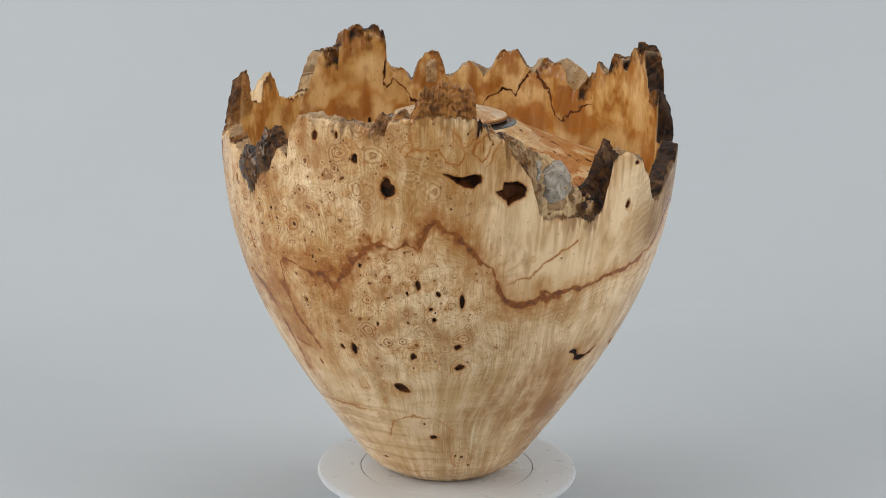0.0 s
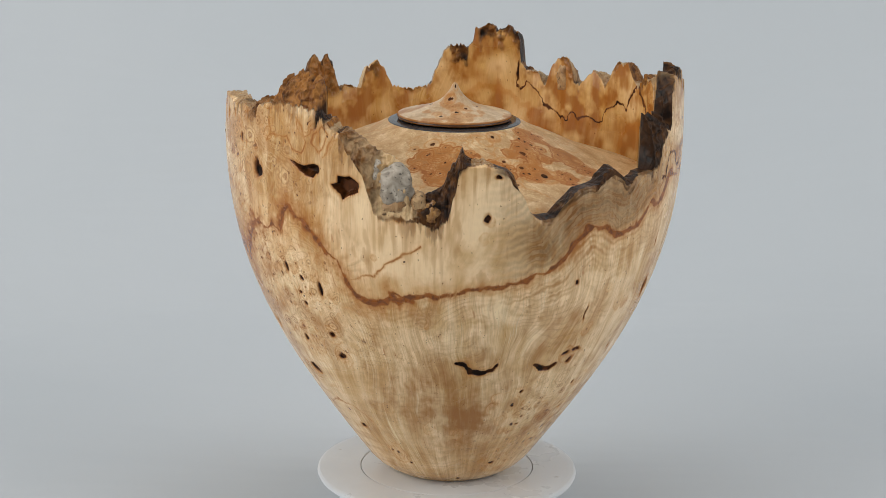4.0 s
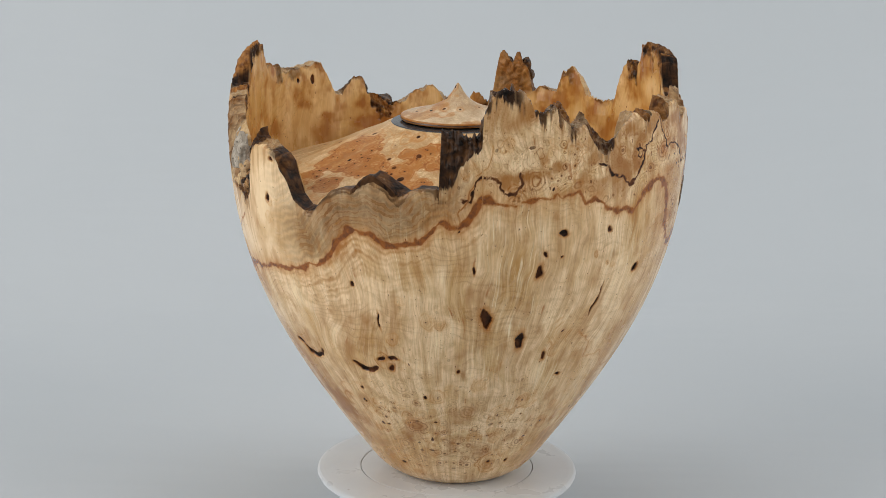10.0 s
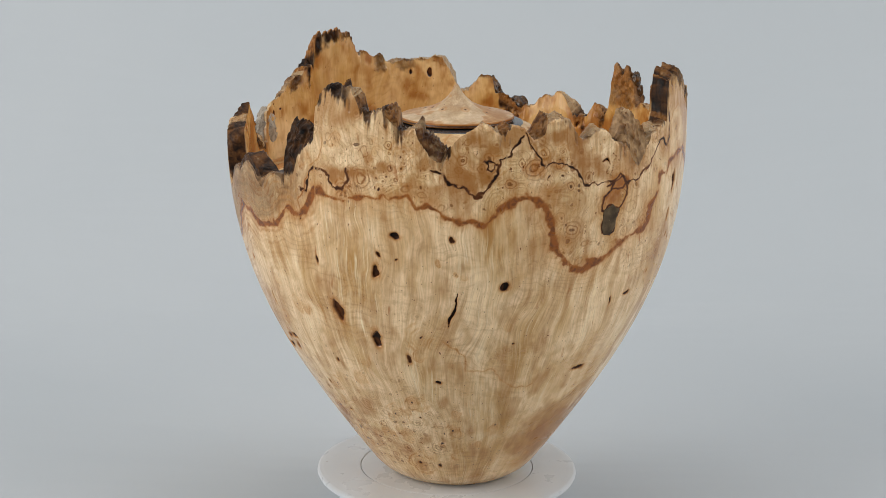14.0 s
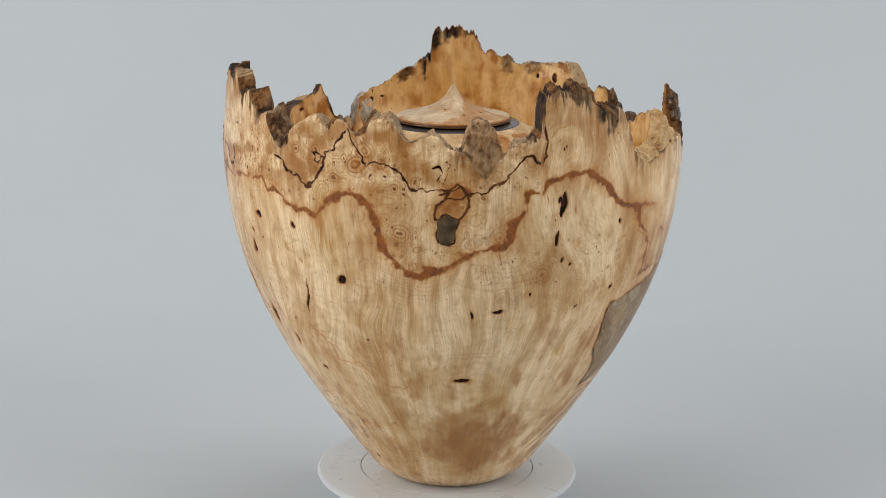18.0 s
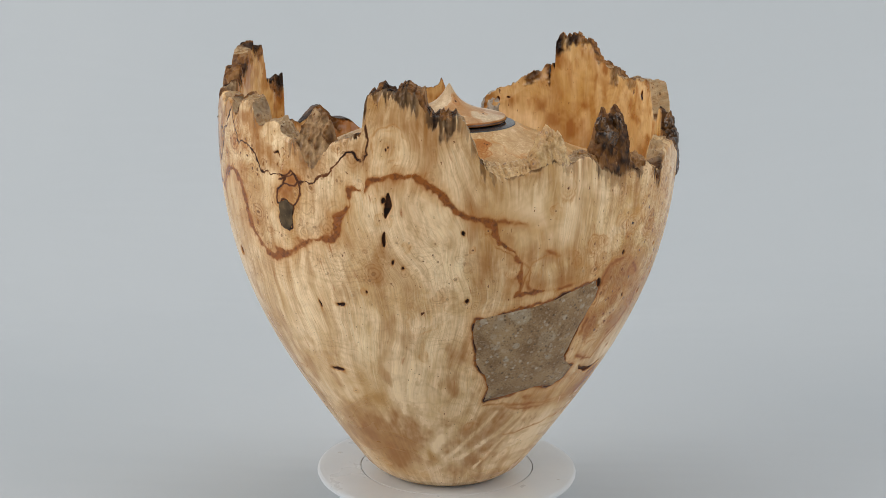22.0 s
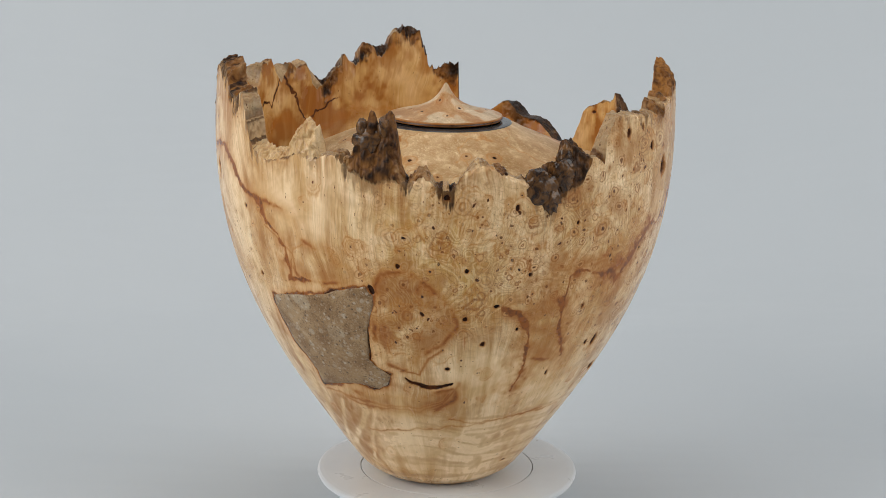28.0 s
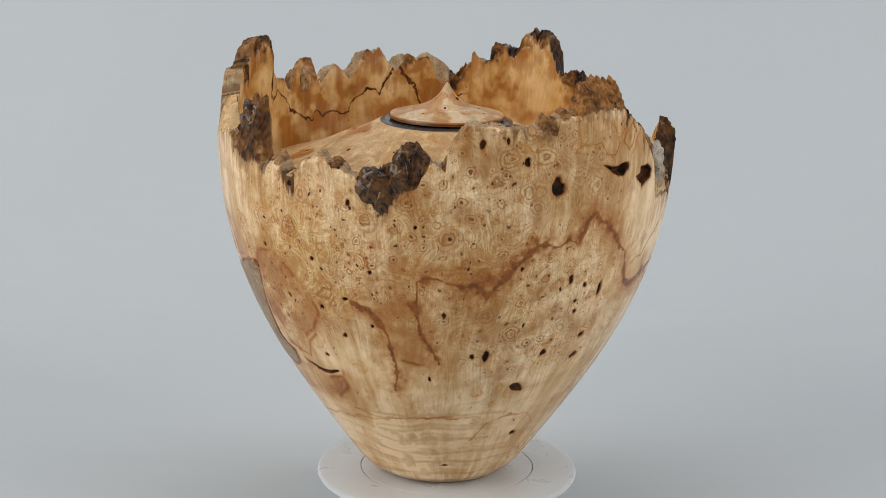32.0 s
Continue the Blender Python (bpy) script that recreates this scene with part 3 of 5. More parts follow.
KNOTS_4 = [
    (30.2, 194.3, 2.9, 4.2), (35.1, 220.9, 3.4, 1.7), (31.3, 206.4, 1.3, 2.5), (61.5, 185, 3.4, 2.5), (48.7, 219.5, 1.7, 1.7), (36.2,
    127.1, 1.7, 3.8), (28.9, 27.6, 1.3, 1.3), (40.8, 25.5, 1.3, 1.3), (35.5, 203.6, 0.8, 0.8), (44.7, 107.1, 2.1, 1.3), (65.7, 139,
    0.8, 0.8), (36.3, 73.2, 0.8, 0.8)
]
KNOTS_5 = [
    (101.4, 165.5, 3.8, 1.3), (92.8, 109, 5, 2.1), (94.7, 162.6, 0.8, 3.4), (115, 242.8, 1.3, 2.5)
]
KNOTS_6 = [
    (116.7, 200.8, 0.8, 1.7), (119.1, 196.8, 0.8, 1.3), (109.4, 176.9, 0.8, 1.3), (133.3, 222.4, 1.7, 1.3), (134.7, 173.6, 1.3, 1.3)
]
KNOTS_7 = [
    (178.7, 197.9, 1.3, 1.3), (184.4, 161.9, 1.3, 1.7), (191.6, 117.8, 1.3, 1.3)
]
KNOTS_8 = [
    (195.6, 158.2, 1.7, 1.7), (203.4, 168.6, 1.7, 1.3), (201.2, 138.4, 1.7, 1.7), (210.2, 149, 1.3, 1.3), (195, 195.9, 1.7, 1.3),
    (210.7, 249.6, 1.3, 1.7), (206.6, 239.4, 1.3, 2.1), (190.4, 247.1, 1.7, 2.1), (222.3, 225.8, 1.3, 1.7), (211.3, 190.7, 1.3, 1.3)
]
KNOTS_9 = [
    (238.1, 127.7, 1.3, 1.7), (225.6, 108, 0.8, 1.7), (237.6, 282.8, 2.1, 2.5)
]
EYES_1 = [
    (157.9, 250.5, 9.2), (167.8, 209.2, 6.7), (170.8, 196.7, 5.9), (184.8, 177, 6.7), (182.8, 151.2, 9.2), (176.5, 161.7, 5.9),
    (177.1, 138.9, 8.4), (186.9, 225.9, 10.1)
]
EYES_2 = [
    (198.1, 175.1, 8.4), (195.6, 158.2, 9.2), (189, 211.4, 7.6), (196.2, 224.3, 9.2), (180.2, 217.5, 7.6), (189.8, 133.5, 10.1),
    (205.4, 212.5, 10.9), (208.4, 196, 8.4), (188.5, 242.9, 10.9), (196.2, 241.9, 10.1), (207, 236.2, 10.9), (213.6, 167.7, 6.7),
    (217.6, 211.2, 10.1), (178.6, 166.9, 5.9)
]
EYES_3 = [
    (243.6, 127.9, 10.9), (249.4, 154.6, 10.9), (235.3, 197.6, 10.9), (248.9, 174.6, 9.2), (224.6, 227.6, 10.1), (260.7, 125.3, 8.4),
    (227.4, 138.3, 8.4), (235.1, 145.3, 6.7), (231.1, 220, 8.4), (266.1, 130.1, 10.1), (245.2, 190.3, 6.7)
]
EYES_4 = [
    (273.9, 172.9, 10.1), (273.3, 135.7, 8.4), (274.3, 119.3, 6.7), (267.2, 162.5, 7.6), (254.1, 135, 8.4), (247.1, 270.3, 9.2),
    (274.2, 290.8, 9.2), (279.3, 283.2, 7.6), (266.6, 298, 8.4), (260.2, 301.1, 6.7), (249, 195.3, 5.9), (261.7, 64.8, 14.3), (279.9,
    30.3, 8.4)
]
EYES_5 = [
    (347.1, 122.1, 5.9), (333.2, 82.2, 10.9), (337.1, 62.4, 7.6)
]
EYES_6 = [
    (1.6, 157.2, 5.9), (337.9, 22.6, 10.1), (22.7, 249.8, 7.6)
]
EYES_7 = [
    (37.3, 275.1, 9.2), (26.3, 75.5, 6.7), (48.9, 63.1, 5.9), (28.9, 27.6, 9.2), (40.1, 144.7, 10.1)
]
EYES_8 = [
    (58.6, 270.6, 6.7), (73.8, 273.3, 8.4)
]
EYES_9 = [
    (115.8, 279.1, 12.6), (123.5, 163.8, 14.3)
]
GREY_NODULE = [
    (285.2, 293.3), (288.8, 270.3), (291.1, 247.7), (291.8, 238), (297.1, 230.8), (301.6, 236.3), (303.8, 245.9), (303.2, 253.6),
    (300.4, 266.3), (297.5, 273.9), (292.9, 284.7)
]
NUB = [
    (344.7, 247.9), (346.4, 261.2), (347.5, 265.6), (350.3, 265), (353.4, 260.4), (357.5, 248.7), (355.1, 248.2), (350.5, 256.5),
    (348.4, 253.8)
]
HOLES = [[(268.6, 264), (270.5, 263), (273, 261.8), (275.7, 263.5), (277.2, 262.5), (277.2, 258.5), (275.6, 254.8), (273.2, 255.5), (271.2, 258.5)],
         [(280.8, 252.5), (282.4, 253.5), (282.6, 258.5), (285.5, 258.6), (287.6, 254.5), (287.3, 248.5), (285, 244), (283.6, 241.5), (282.8, 246), (281.2, 250)]]
# pale rays low on the side of the stone
RAYS = [(1.6, [(124.8, 24.3), (136.3, 45.2), (144.0, 63.1), (149.1, 78.2)]),
        (3.4, [(119.4, 35.1), (129.8, 57.7), (139.0, 76.0), (146.3, 89.1)]),
        (1.3, [(139.5, 5.9), (151.7, 35.1), (159.6, 60.4), (163.9, 76.2)]),
        (2.2, [(121.2, 21.5), (138.1, 35.2), (153.6, 58.0), (159.7, 74.1)]),
        (4, [(172.8, 38.4), (174.2, 57.7), (176.7, 70.5)])]
CRACKS_1 = (1.9, [(311.2, 122.9), (313.7, 121), (316, 115.1), (319.5, 114.1), (323, 115.9), (324.2, 120.9)])
CRACKS_2 = (1.6, [(336.4, 118), (339.2, 113.6), (342.6, 111.9), (345.1, 114.8)])
CRACKS_3 = (1.3, [(178.2, 107.4), (182.6, 103.2), (186.1, 100.6), (190.1, 102.1), (193.5, 104.2)])
CRACKS_4 = (0.7, [(50, 179.8), (49.3, 166.9), (47.5, 153.7)])
CRACKS_5 = (1.5, [(115.9, 248.1), (116.2, 240.4), (115.3, 232.2)])
CRACKS_6 = (1.0, [(114.8, 221.5), (114.8, 211.5)])
CRACKS_7 = (0.6, [(85.1, 267.3), (86.6, 268.4), (87, 264), (86.2, 260), (87.5, 258), (88.3, 265.4), (88.9, 269.3), (87.9, 272.7)])
CRACKS_8 = (2.4, [(171, 180.8), (171.7, 174.7)])
CRACKS_9 = (1.4, [(168.8, 149.4), (168.1, 135.7), (167.8, 121.4)])
CRACKS_10 = (2.8, [(253.5, 100.5), (255.7, 98), (257.9, 94.9)])
CRACKS = [CRACKS_1, CRACKS_2, CRACKS_3, CRACKS_4, CRACKS_5, CRACKS_6, CRACKS_7, CRACKS_8, CRACKS_9, CRACKS_10]
THIN_1 = (1.3, [(151.1, 83.6), (157.6, 79.6), (171, 79.1), (182.7, 79.4), (190.7, 86.3), (194.4, 97.3), (195.3, 105)])
THIN_2 = (0.7, [(193.4, 73.3), (204.6, 68.2), (216.1, 69.1), (228.1, 71.3), (245.3, 72.3)])
THIN_3 = (0.8, [(282.4, 183.9), (288, 187.2), (290.9, 188.7), (293.4, 198.6), (299, 207.3), (302, 212.5)])
THIN_4 = (1.1, [(177.1, 113.3), (182.7, 112.7), (186.1, 125.7), (189.8, 133.5)])
THIN_5 = (1.8, [(137, 158.6), (136.8, 145.1), (137.9, 126.9), (141.2, 112.6), (143.5, 99.3), (143.1, 89.9)])
THIN_6 = (1.2, [(143, 89.4), (153.3, 94.5), (160.9, 97.1), (168.6, 95.3)])
THIN_7 = (1.3, [(141.9, 162.8), (150.2, 166.5), (157.4, 170.4), (165.7, 177.8), (169.8, 180.9)])
THIN_8 = (1.2, [(142.7, 86.2), (157.1, 83.4), (169.5, 81.6), (182.5, 82.1), (190.7, 88.2), (192.7, 95.1)])
THIN_9 = (0.7, [(260.4, 272.9), (262.3, 280), (265.5, 278.8), (267.4, 280.5), (269.3, 271.9), (271.8, 270.9), (273.7, 277.7), (272, 287), (270.4, 294.5)])
THIN_10 = (0.7, [(276.9, 272), (278.7, 277.6), (279.6, 285.1), (278, 290.7), (276.1, 285.2), (275.3, 277.7), (276.9, 272)])
THIN_11 = (0.7, [(281.9, 288.7), (280.6, 280.5), (278.4, 270)])
THIN_12 = (0.7, [(147.6, 176.8), (148.6, 191.7), (150.7, 200.4), (156, 205.1)])
THIN_13 = (1.0, [(139.4, 224.2), (140.8, 211.9), (145.9, 204.5), (149.6, 195), (149.9, 180.2)])
THIN_14 = (0.8, [(156.5, 54), (187.3, 62.9), (205.8, 66.8), (220.6, 70.5), (233.9, 73.5)])
THIN_15 = (0.6, [(243.7, 49.1), (249.5, 64.8), (257.5, 72.4), (266.5, 69.8), (273.6, 59.9)])
THIN_16 = (0.5, [(46.5, 143.4), (52.4, 129.9), (52.6, 116.7), (60.4, 118.6), (65, 107.6), (70.2, 101.2), (75.8, 102)])
THIN_17 = (0.5, [(17.8, 283.3), (16.7, 269.7), (13.8, 263.2)])
THIN_18 = (0.6, [(8.9, 224.3), (10.4, 231.3), (10.1, 239.2), (11.9, 246.8), (12.8, 255.2), (14.4, 259.6), (16.4, 262.4)])
THIN = [THIN_1, THIN_2, THIN_3, THIN_4, THIN_5, THIN_6, THIN_7, THIN_8, THIN_9, THIN_10, THIN_11, THIN_12, THIN_13, THIN_14, THIN_15, THIN_16, THIN_17, THIN_18]

BANDS = [BAND_1, BAND_2, BAND_3, BAND_4, BAND_5, BAND_6, BAND_7, BAND_8, BAND_9, [BAND_2[-1], BAND_3[0]], [BAND_9[-1], BAND_1[0]]]
RING = [(57.0 + 0.95 * math.cos(k * math.pi / 5), 270.6 + 3.4 * math.sin(k * math.pi / 5)) for k in range(11)]
BLACKS = [BLACK_1, BLACK_2, BLACK_3, BLACK_4, RING]
KNOTS = KNOTS_1 + KNOTS_2 + KNOTS_3 + KNOTS_4 + KNOTS_5 + KNOTS_6 + KNOTS_7 + KNOTS_8 + KNOTS_9
EYES = EYES_1 + EYES_2 + EYES_3 + EYES_4 + EYES_5 + EYES_6 + EYES_7 + EYES_8 + EYES_9


def radius_at(z):
    p = np.array(PROFILE)
    return np.interp(z, p[:, 0], p[:, 1])


def round_line(pairs, deg):
    """Heights round the vessel along a closed line of (degrees, height)."""
    p = np.array(pairs)
    start = p[0, 0]
    p = np.vstack([p, p[:1] + [[360, 0]]])
    return np.interp((deg - start) % 360 + start, p[:, 0], p[:, 1])


def edge_at(deg):
    return round_line(EDGE, deg)


def crest_at(deg):
    return round_line(CREST, deg)


def turn(a, b):
    """The turn from b to a, from -180 to 180 degrees."""
    return (a - b + 180) % 360 - 180


def inside(poly, deg, z):
    """True for the points within the outline."""
    p = np.array(poly, float)
    x = turn(deg, p[0, 0])
    px = turn(p[:, 0], p[0, 0])
    out = np.zeros(x.shape, bool)
    for i in range(len(p)):
        j = i - 1
        if p[i, 1] != p[j, 1]:
            cross = px[i] + (z - p[i, 1]) * (px[j] - px[i]) / (p[j, 1] - p[i, 1])
            out ^= ((p[i, 1] > z) != (p[j, 1] > z)) & (x < cross)
    return out


def line_distance(lines, deg, z, reach):
    """Millimetres from each point of a grid (rows by columns, columns evenly round) to the nearest line."""
    cols = deg.shape[1]
    best = np.full(deg.shape, 999.0)
    for pts in lines:
        for (a0, z0), (a1, z1) in zip(pts[:-1], pts[1:]):
            mid, half = (a0 + a1) / 2, abs(a1 - a0) / 2 + reach / 2.2
            c = np.arange(int((mid - half) / 360 * cols), int((mid + half) / 360 * cols) + 1) % cols
            R = radius_at((z0 + z1) / 2) * math.pi / 180
            x, y = turn(deg[:, c], a0) * R, z[:, c] - z0
            dx, dy = (a1 - a0) * R, z1 - z0
            t = np.clip((x * dx + y * dy) / (dx * dx + dy * dy + 1e-9), 0, 1)
            best[:, c] = np.minimum(best[:, c], np.hypot(x - t * dx, y - t * dy))
    return best


def soft_spots(spots, deg, z):
    out = np.zeros(deg.shape)
    for sd, sz, sa, sh, amount in spots:
        out += amount * np.exp(-(turn(deg, sd) / sa)**2 - ((z - sz) / sh)**2)
    return out


def wood_figure(deg, z, R, lines=True):
    """The pigments of the wood at a grid of places: zone line, black lines, stain, growth phase; bark, darkness, warmth, burl; hollow depth."""
    cols = deg.shape[1]
    a = np.radians(deg)
    x, y = R * np.cos(a), R * np.sin(a)
    wx = fbm(x / 7, y / 7, z / 7, 3, 11)
    wz = fbm(x / 7, y / 7, z / 7, 3, 31)
    big = fbm(x / 42, y / 42, z / 42, 3, 51)
    mid = fbm(x / 18, y / 18, z / 18, 2, 57)
    fib = fbm(x / 2.6, y / 2.6, z / 34, 3, 63)
    flame = fbm(x / 9, y / 9, z / 26, 3, 65)
    d2, z2 = deg + wx * 0.5, z + wz * 1.7
    db = line_distance(BANDS, d2, z2 if lines else z2 - 9, 22)
    bold = np.exp(-(turn(deg, 92) / 48)**4)
    rusty = np.exp(-(turn(deg, 247) / 42)**4)
    nib = vnoise(x / 2.2, y / 2.2, z / 2.2, 61)
    width = 1.35 + 0.8 * bold + (1.0 + 0.7 * bold) * wx + 0.9 * mid
    spread = 1 + 0.55 * fib
    patchy = np.clip(0.82 + 0.45 * mid, 0.35, 1.15)
    band = 0.98 * np.exp(-(db / np.maximum(width, 0.7))**4) * patchy * (0.95 + 0.2 * nib) + (0.66 + 0.33 * rusty) * np.exp(-db / ((4.2 + 6.5 * rusty + 3.6 * np.clip(mid + 0.35, 0, 1)) * spread)) * (0.75 + 0.45 * wx + 0.3 * nib)
    band = np.maximum(band, 0.98 * np.exp(-((db - width * 0.9) / 0.5)**2) * np.clip(0.6 + 1.2 * wz + 0.5 * mid, 0, 1) * (db < 8))
    for w, pts in THIN if lines else []:
        q = line_distance([pts], d2, z2, 5)
        band = np.maximum(band, 0.75 * np.exp(-(q / w)**2) * patchy + 0.12 * np.exp(-q / 3))
    wig = 1.1 * fbm(x / 3.6, y / 3.6, z / 3.6, 2, 33)
    wag = 1.1 * fbm(x / 3.6, y / 3.6, z / 3.6, 2, 35)
    dk = line_distance(BLACKS if lines else BLACKS[1:4], d2 + 0.3 * wig, z2 + wag, 6)
    black = np.exp(-(dk / np.maximum(0.75 + 0.6 * wx, 0.42))**2)
    depth = np.zeros(deg.shape)
    for w, pts in CRACKS if lines else []:
        mx, mz = (pts[0][0] + pts[-1][0]) / 2, (pts[0][1] + pts[-1][1]) / 2
        half = math.hypot((pts[0][0] - mx) * 2.4, pts[0][1] - mz) + 1
        taper = np.clip(1.25 - (np.hypot(turn(deg, mx) * 2.4, z - mz) / half)**2, 0.3, 1.15)
        q = line_distance([pts], deg + wx * 0.35, z + wz * 1.1, 6) / (w * (1 + 0.45 * wx) * taper)
        hole = np.clip((1.2 - q) * 2.5, 0, 1)
        black = np.maximum(black, hole)
        depth = np.maximum(depth, hole * 2.0)
        band = np.maximum(band, 0.5 * np.exp(-np.clip(q - 1, 0, 99) / 1.2) * (q > 0.6))
    e = soft_spots(STAINS, deg, z)
    soak = np.clip(1.0 * e + 0.18 * flame + 0.09 * fib + 0.04 * wx - 0.06, 0, 1)
    stain = 0.86 * soak * soak * (3 - 2 * soak) * np.clip(0.80 + 0.28 * flame + 0.22 * fib + 0.15 * mid, 0.25, 1.2) * np.clip(e * 4 + 0.30, 0, 1)
    stain = np.maximum(stain, 0.55 * np.clip(flame + 0.35 * big - 0.16, 0, 1))
    warm = np.clip(0.0 + 0.12 * big + soft_spots(WARM, deg, z) * (0.7 + 0.7 * mid + 0.4 * wx), 0, 1)
    burl = np.clip(np.clip(0.10 + 0.2 * big + soft_spots(BURL, deg, z), 0, 1) - soft_spots(CLEAR, deg, z), -1, 1)
    if lines:
        chain = np.array([q for line in BANDS[:7] for q in line], float)
        chain[:, 0] = (chain[:, 0] - 238) % 360 + 238
        chain = chain[np.argsort(chain[:, 0])]
        over = np.clip((z - np.interp((deg - 238) % 360 + 238, chain[:, 0], chain[:, 1])) / 6, 0, 1)
        burl = np.clip(burl - over * 0.9 * np.exp(-(turn(deg, 318) / 36)**4) + over * 0.45 * np.exp(-(turn(deg, 62) / 48)**4), -1, 1)
        rims = line_distance([GREY_NODULE + GREY_NODULE[:1]], d2, z2, 6)
        band = np.maximum(band, 0.75 * np.exp(-(rims / 1.8)**2))
        rims = line_distance([STONE + STONE[:1]], d2, z2, 5)
        band = np.maximum(band, 0.9 * np.exp(-(rims / 1.3)**2) + 0.6 * np.exp(-rims / 4.5))
        black = np.maximum(black, 0.75 * np.exp(-(rims / 1.1)**2) * np.clip(0.6 + 1.5 * wx + 0.8 * mid, 0, 1))
        rims = line_distance([RESIN + RESIN[:1], RESIN_TOP + RESIN_TOP[:1], RESIN_LINE], d2, z2, 5)
        black = np.maximum(black, 0.95 * np.exp(-(rims / 0.75)**2))
        band = np.maximum(band, 0.5 * np.exp(-rims / 2.5))
    near = np.exp(-db / 30)
    # layered bands low on the burl side, grey-brown growth rings under the smooth lip
    low = np.clip((86 - z) / 14, 0, 1) * np.exp(-(turn(deg, 215) / 78)**4)
    layer = np.sin((z + 5 * big + 1.4 * wz) * 0.52) + 0.6 * np.sin((z + 5 * big) * 1.35 + 1)
    stain = np.maximum(stain, low * 0.42 * np.clip(0.25 + 0.5 * layer + 0.5 * mid, 0, 1))
    phase = 0.42 * z + 7 * big + 16 * near + wx * 0.7
    bark = np.zeros(deg.shape)
    dark = np.zeros(deg.shape)
    if lines:
        ring = np.clip(0.74 + 0.24 * np.sin(db * 1.25 + 1.2 * wx) + 0.12 * np.sin(db * 0.5), 0, 1)
        bark = 0.85 * over * np.exp(-(turn(deg, 346) / 23)**4) * ring * np.clip(0.5 + db / 26, 0, 1)
        dark = np.where(bark > 0.03, 0.27 + 0.12 * wx, dark)
        crest = np.array([q for line in BLACKS[:4] for q in line], float)
        crest = crest[np.argsort(crest[:, 0])]
        above = np.clip((z - np.interp(deg, crest[:, 0], crest[:, 1])) / 3, 0, 1) * np.exp(-(turn(deg, 62) / 48)**6)
        stain = np.maximum(stain, above * np.clip(0.48 + 0.5 * mid + 0.3 * wx + 0.3 * fib, 0, 0.85))
        warm = warm * (1 - 0.7 * above)
    if lines:
        side = np.exp(-(turn(deg, 340) / 52)**4)
        ripple = np.sin(db * 1.55 + 2.2 * big + 0.9 * wx) + 0.7 * np.sin(db * 0.62 + 1.5 * big)
        stain = stain + side * (1 - over) * np.exp(-(db / 30)**2) * 0.30 * ripple * np.clip(0.6 + 0.8 * mid, 0, 1)
    stain = np.clip(stain + 0.9 * np.clip(mid - 0.02, -0.45, 0.7) * np.clip(burl, 0, 1) - 0.30 * np.clip(-burl, 0, 1) * (stain < 0.15), -0.6, 0.85)
    rng = np.random.default_rng(12)
    small = []
    if lines:
        for k in range(1500):
            sd, sz = rng.uniform(0, 360), rng.uniform(12, 292)
            if rng.uniform() < soft_spots(BURL, np.array([sd]), np.array([sz]))[0] * 0.85 + 0.04:
                small.append((sd, sz, rng.uniform(1.6, 5.0), rng.uniform(0.25, 0.65) if rng.uniform() < 0.25 else 0.0, rng.uniform(0, 0.15), rng.uniform(0.0, 0.5)))
    for ed, ez, er, core, hue, tone in small + [(*e3, 0.55 if k % 3 else 0.9, 0.08 * (k % 4), 0.35 + 0.1 * (k % 4)) for k, e3 in enumerate(EYES) if lines]:
        span = er * 2 / max(float(radius_at(ez)), 40) * 57.3
        c = np.arange(int((ed - span) / 360 * cols), int((ed + span) / 360 * cols)) % cols
        tilt = 0.35 * math.sin(ed * 7.3 + ez)
        ex, ey = turn(d2[:, c] + 0.5 * wz[:, c], ed) * R[:, c] * math.pi / 180, z2[:, c] - ez
        q = np.hypot(ex + tilt * ey, (ey - tilt * ex) * 0.8) * (1 + 0.35 * wx[:, c] + 0.25 * mid[:, c])
        w = np.exp(-(q / er)**4)
        phase[:, c] = phase[:, c] * (1 - w) + w * (q * 1.5 + ed)
        warm[:, c] += hue * np.exp(-(q / (er * 0.75))**2)
        stain[:, c] = stain[:, c] * (1 - 0.6 * w) - 0.22 * w + (0.18 + 0.8 * tone) * np.exp(-(q / (er * 0.42))**2)
        soften = min(1.0, 8.0 / er)
        for at, k in ((0.38, 0.6), (0.66, 0.8), (0.97, 1.0)):
            band[:, c] = np.maximum(band[:, c], k * soften * (0.26 + tone * 0.8) * np.clip(0.7 + 1.0 * wx[:, c], 0.15, 1.1) * np.exp(-((q - er * at) / (0.50 + 0.03 * er))**2))
        if core:
            black[:, c] = np.maximum(black[:, c], np.clip((core - q) * 2.2 + 0.5, 0, 0.95))
    # brown grounds with a rusty border
    for poly, amount in FILLS if lines else []:
        m = inside(poly, d2 + 0.5 * wz, z2)
        q = line_distance([poly + poly[:1]], d2 + 0.5 * wz, z2, 9)
        stain = np.maximum(stain, amount * np.where(m, np.clip(0.55 + q / 9, 0, 1), 0.55 * np.exp(-q / 6)) * np.clip(0.80 + 0.9 * mid + 0.5 * wx, 0.15, 1.2) * np.clip(1.15 - band, 0.4, 1))
        warm = np.maximum(warm, 0.7 * amount * np.where(m, 1.0, np.exp(-q / 5)))
        band = np.maximum(band, 0.75 * np.exp(-(q / 2.0)**2) * np.clip(0.15 + 1.5 * mid + 0.9 * wx, 0, 1) + 0.25 * np.exp(-q / 6))
    for w, pts in RAYS if lines else []:
        q = line_distance([pts], deg + 0.3 * fib, z, 8)
        k = np.exp(-(q / w)**2) * np.clip(0.85 + 0.8 * fib, 0.2, 1)
        stain = stain * (1 - k) - 0.45 * k
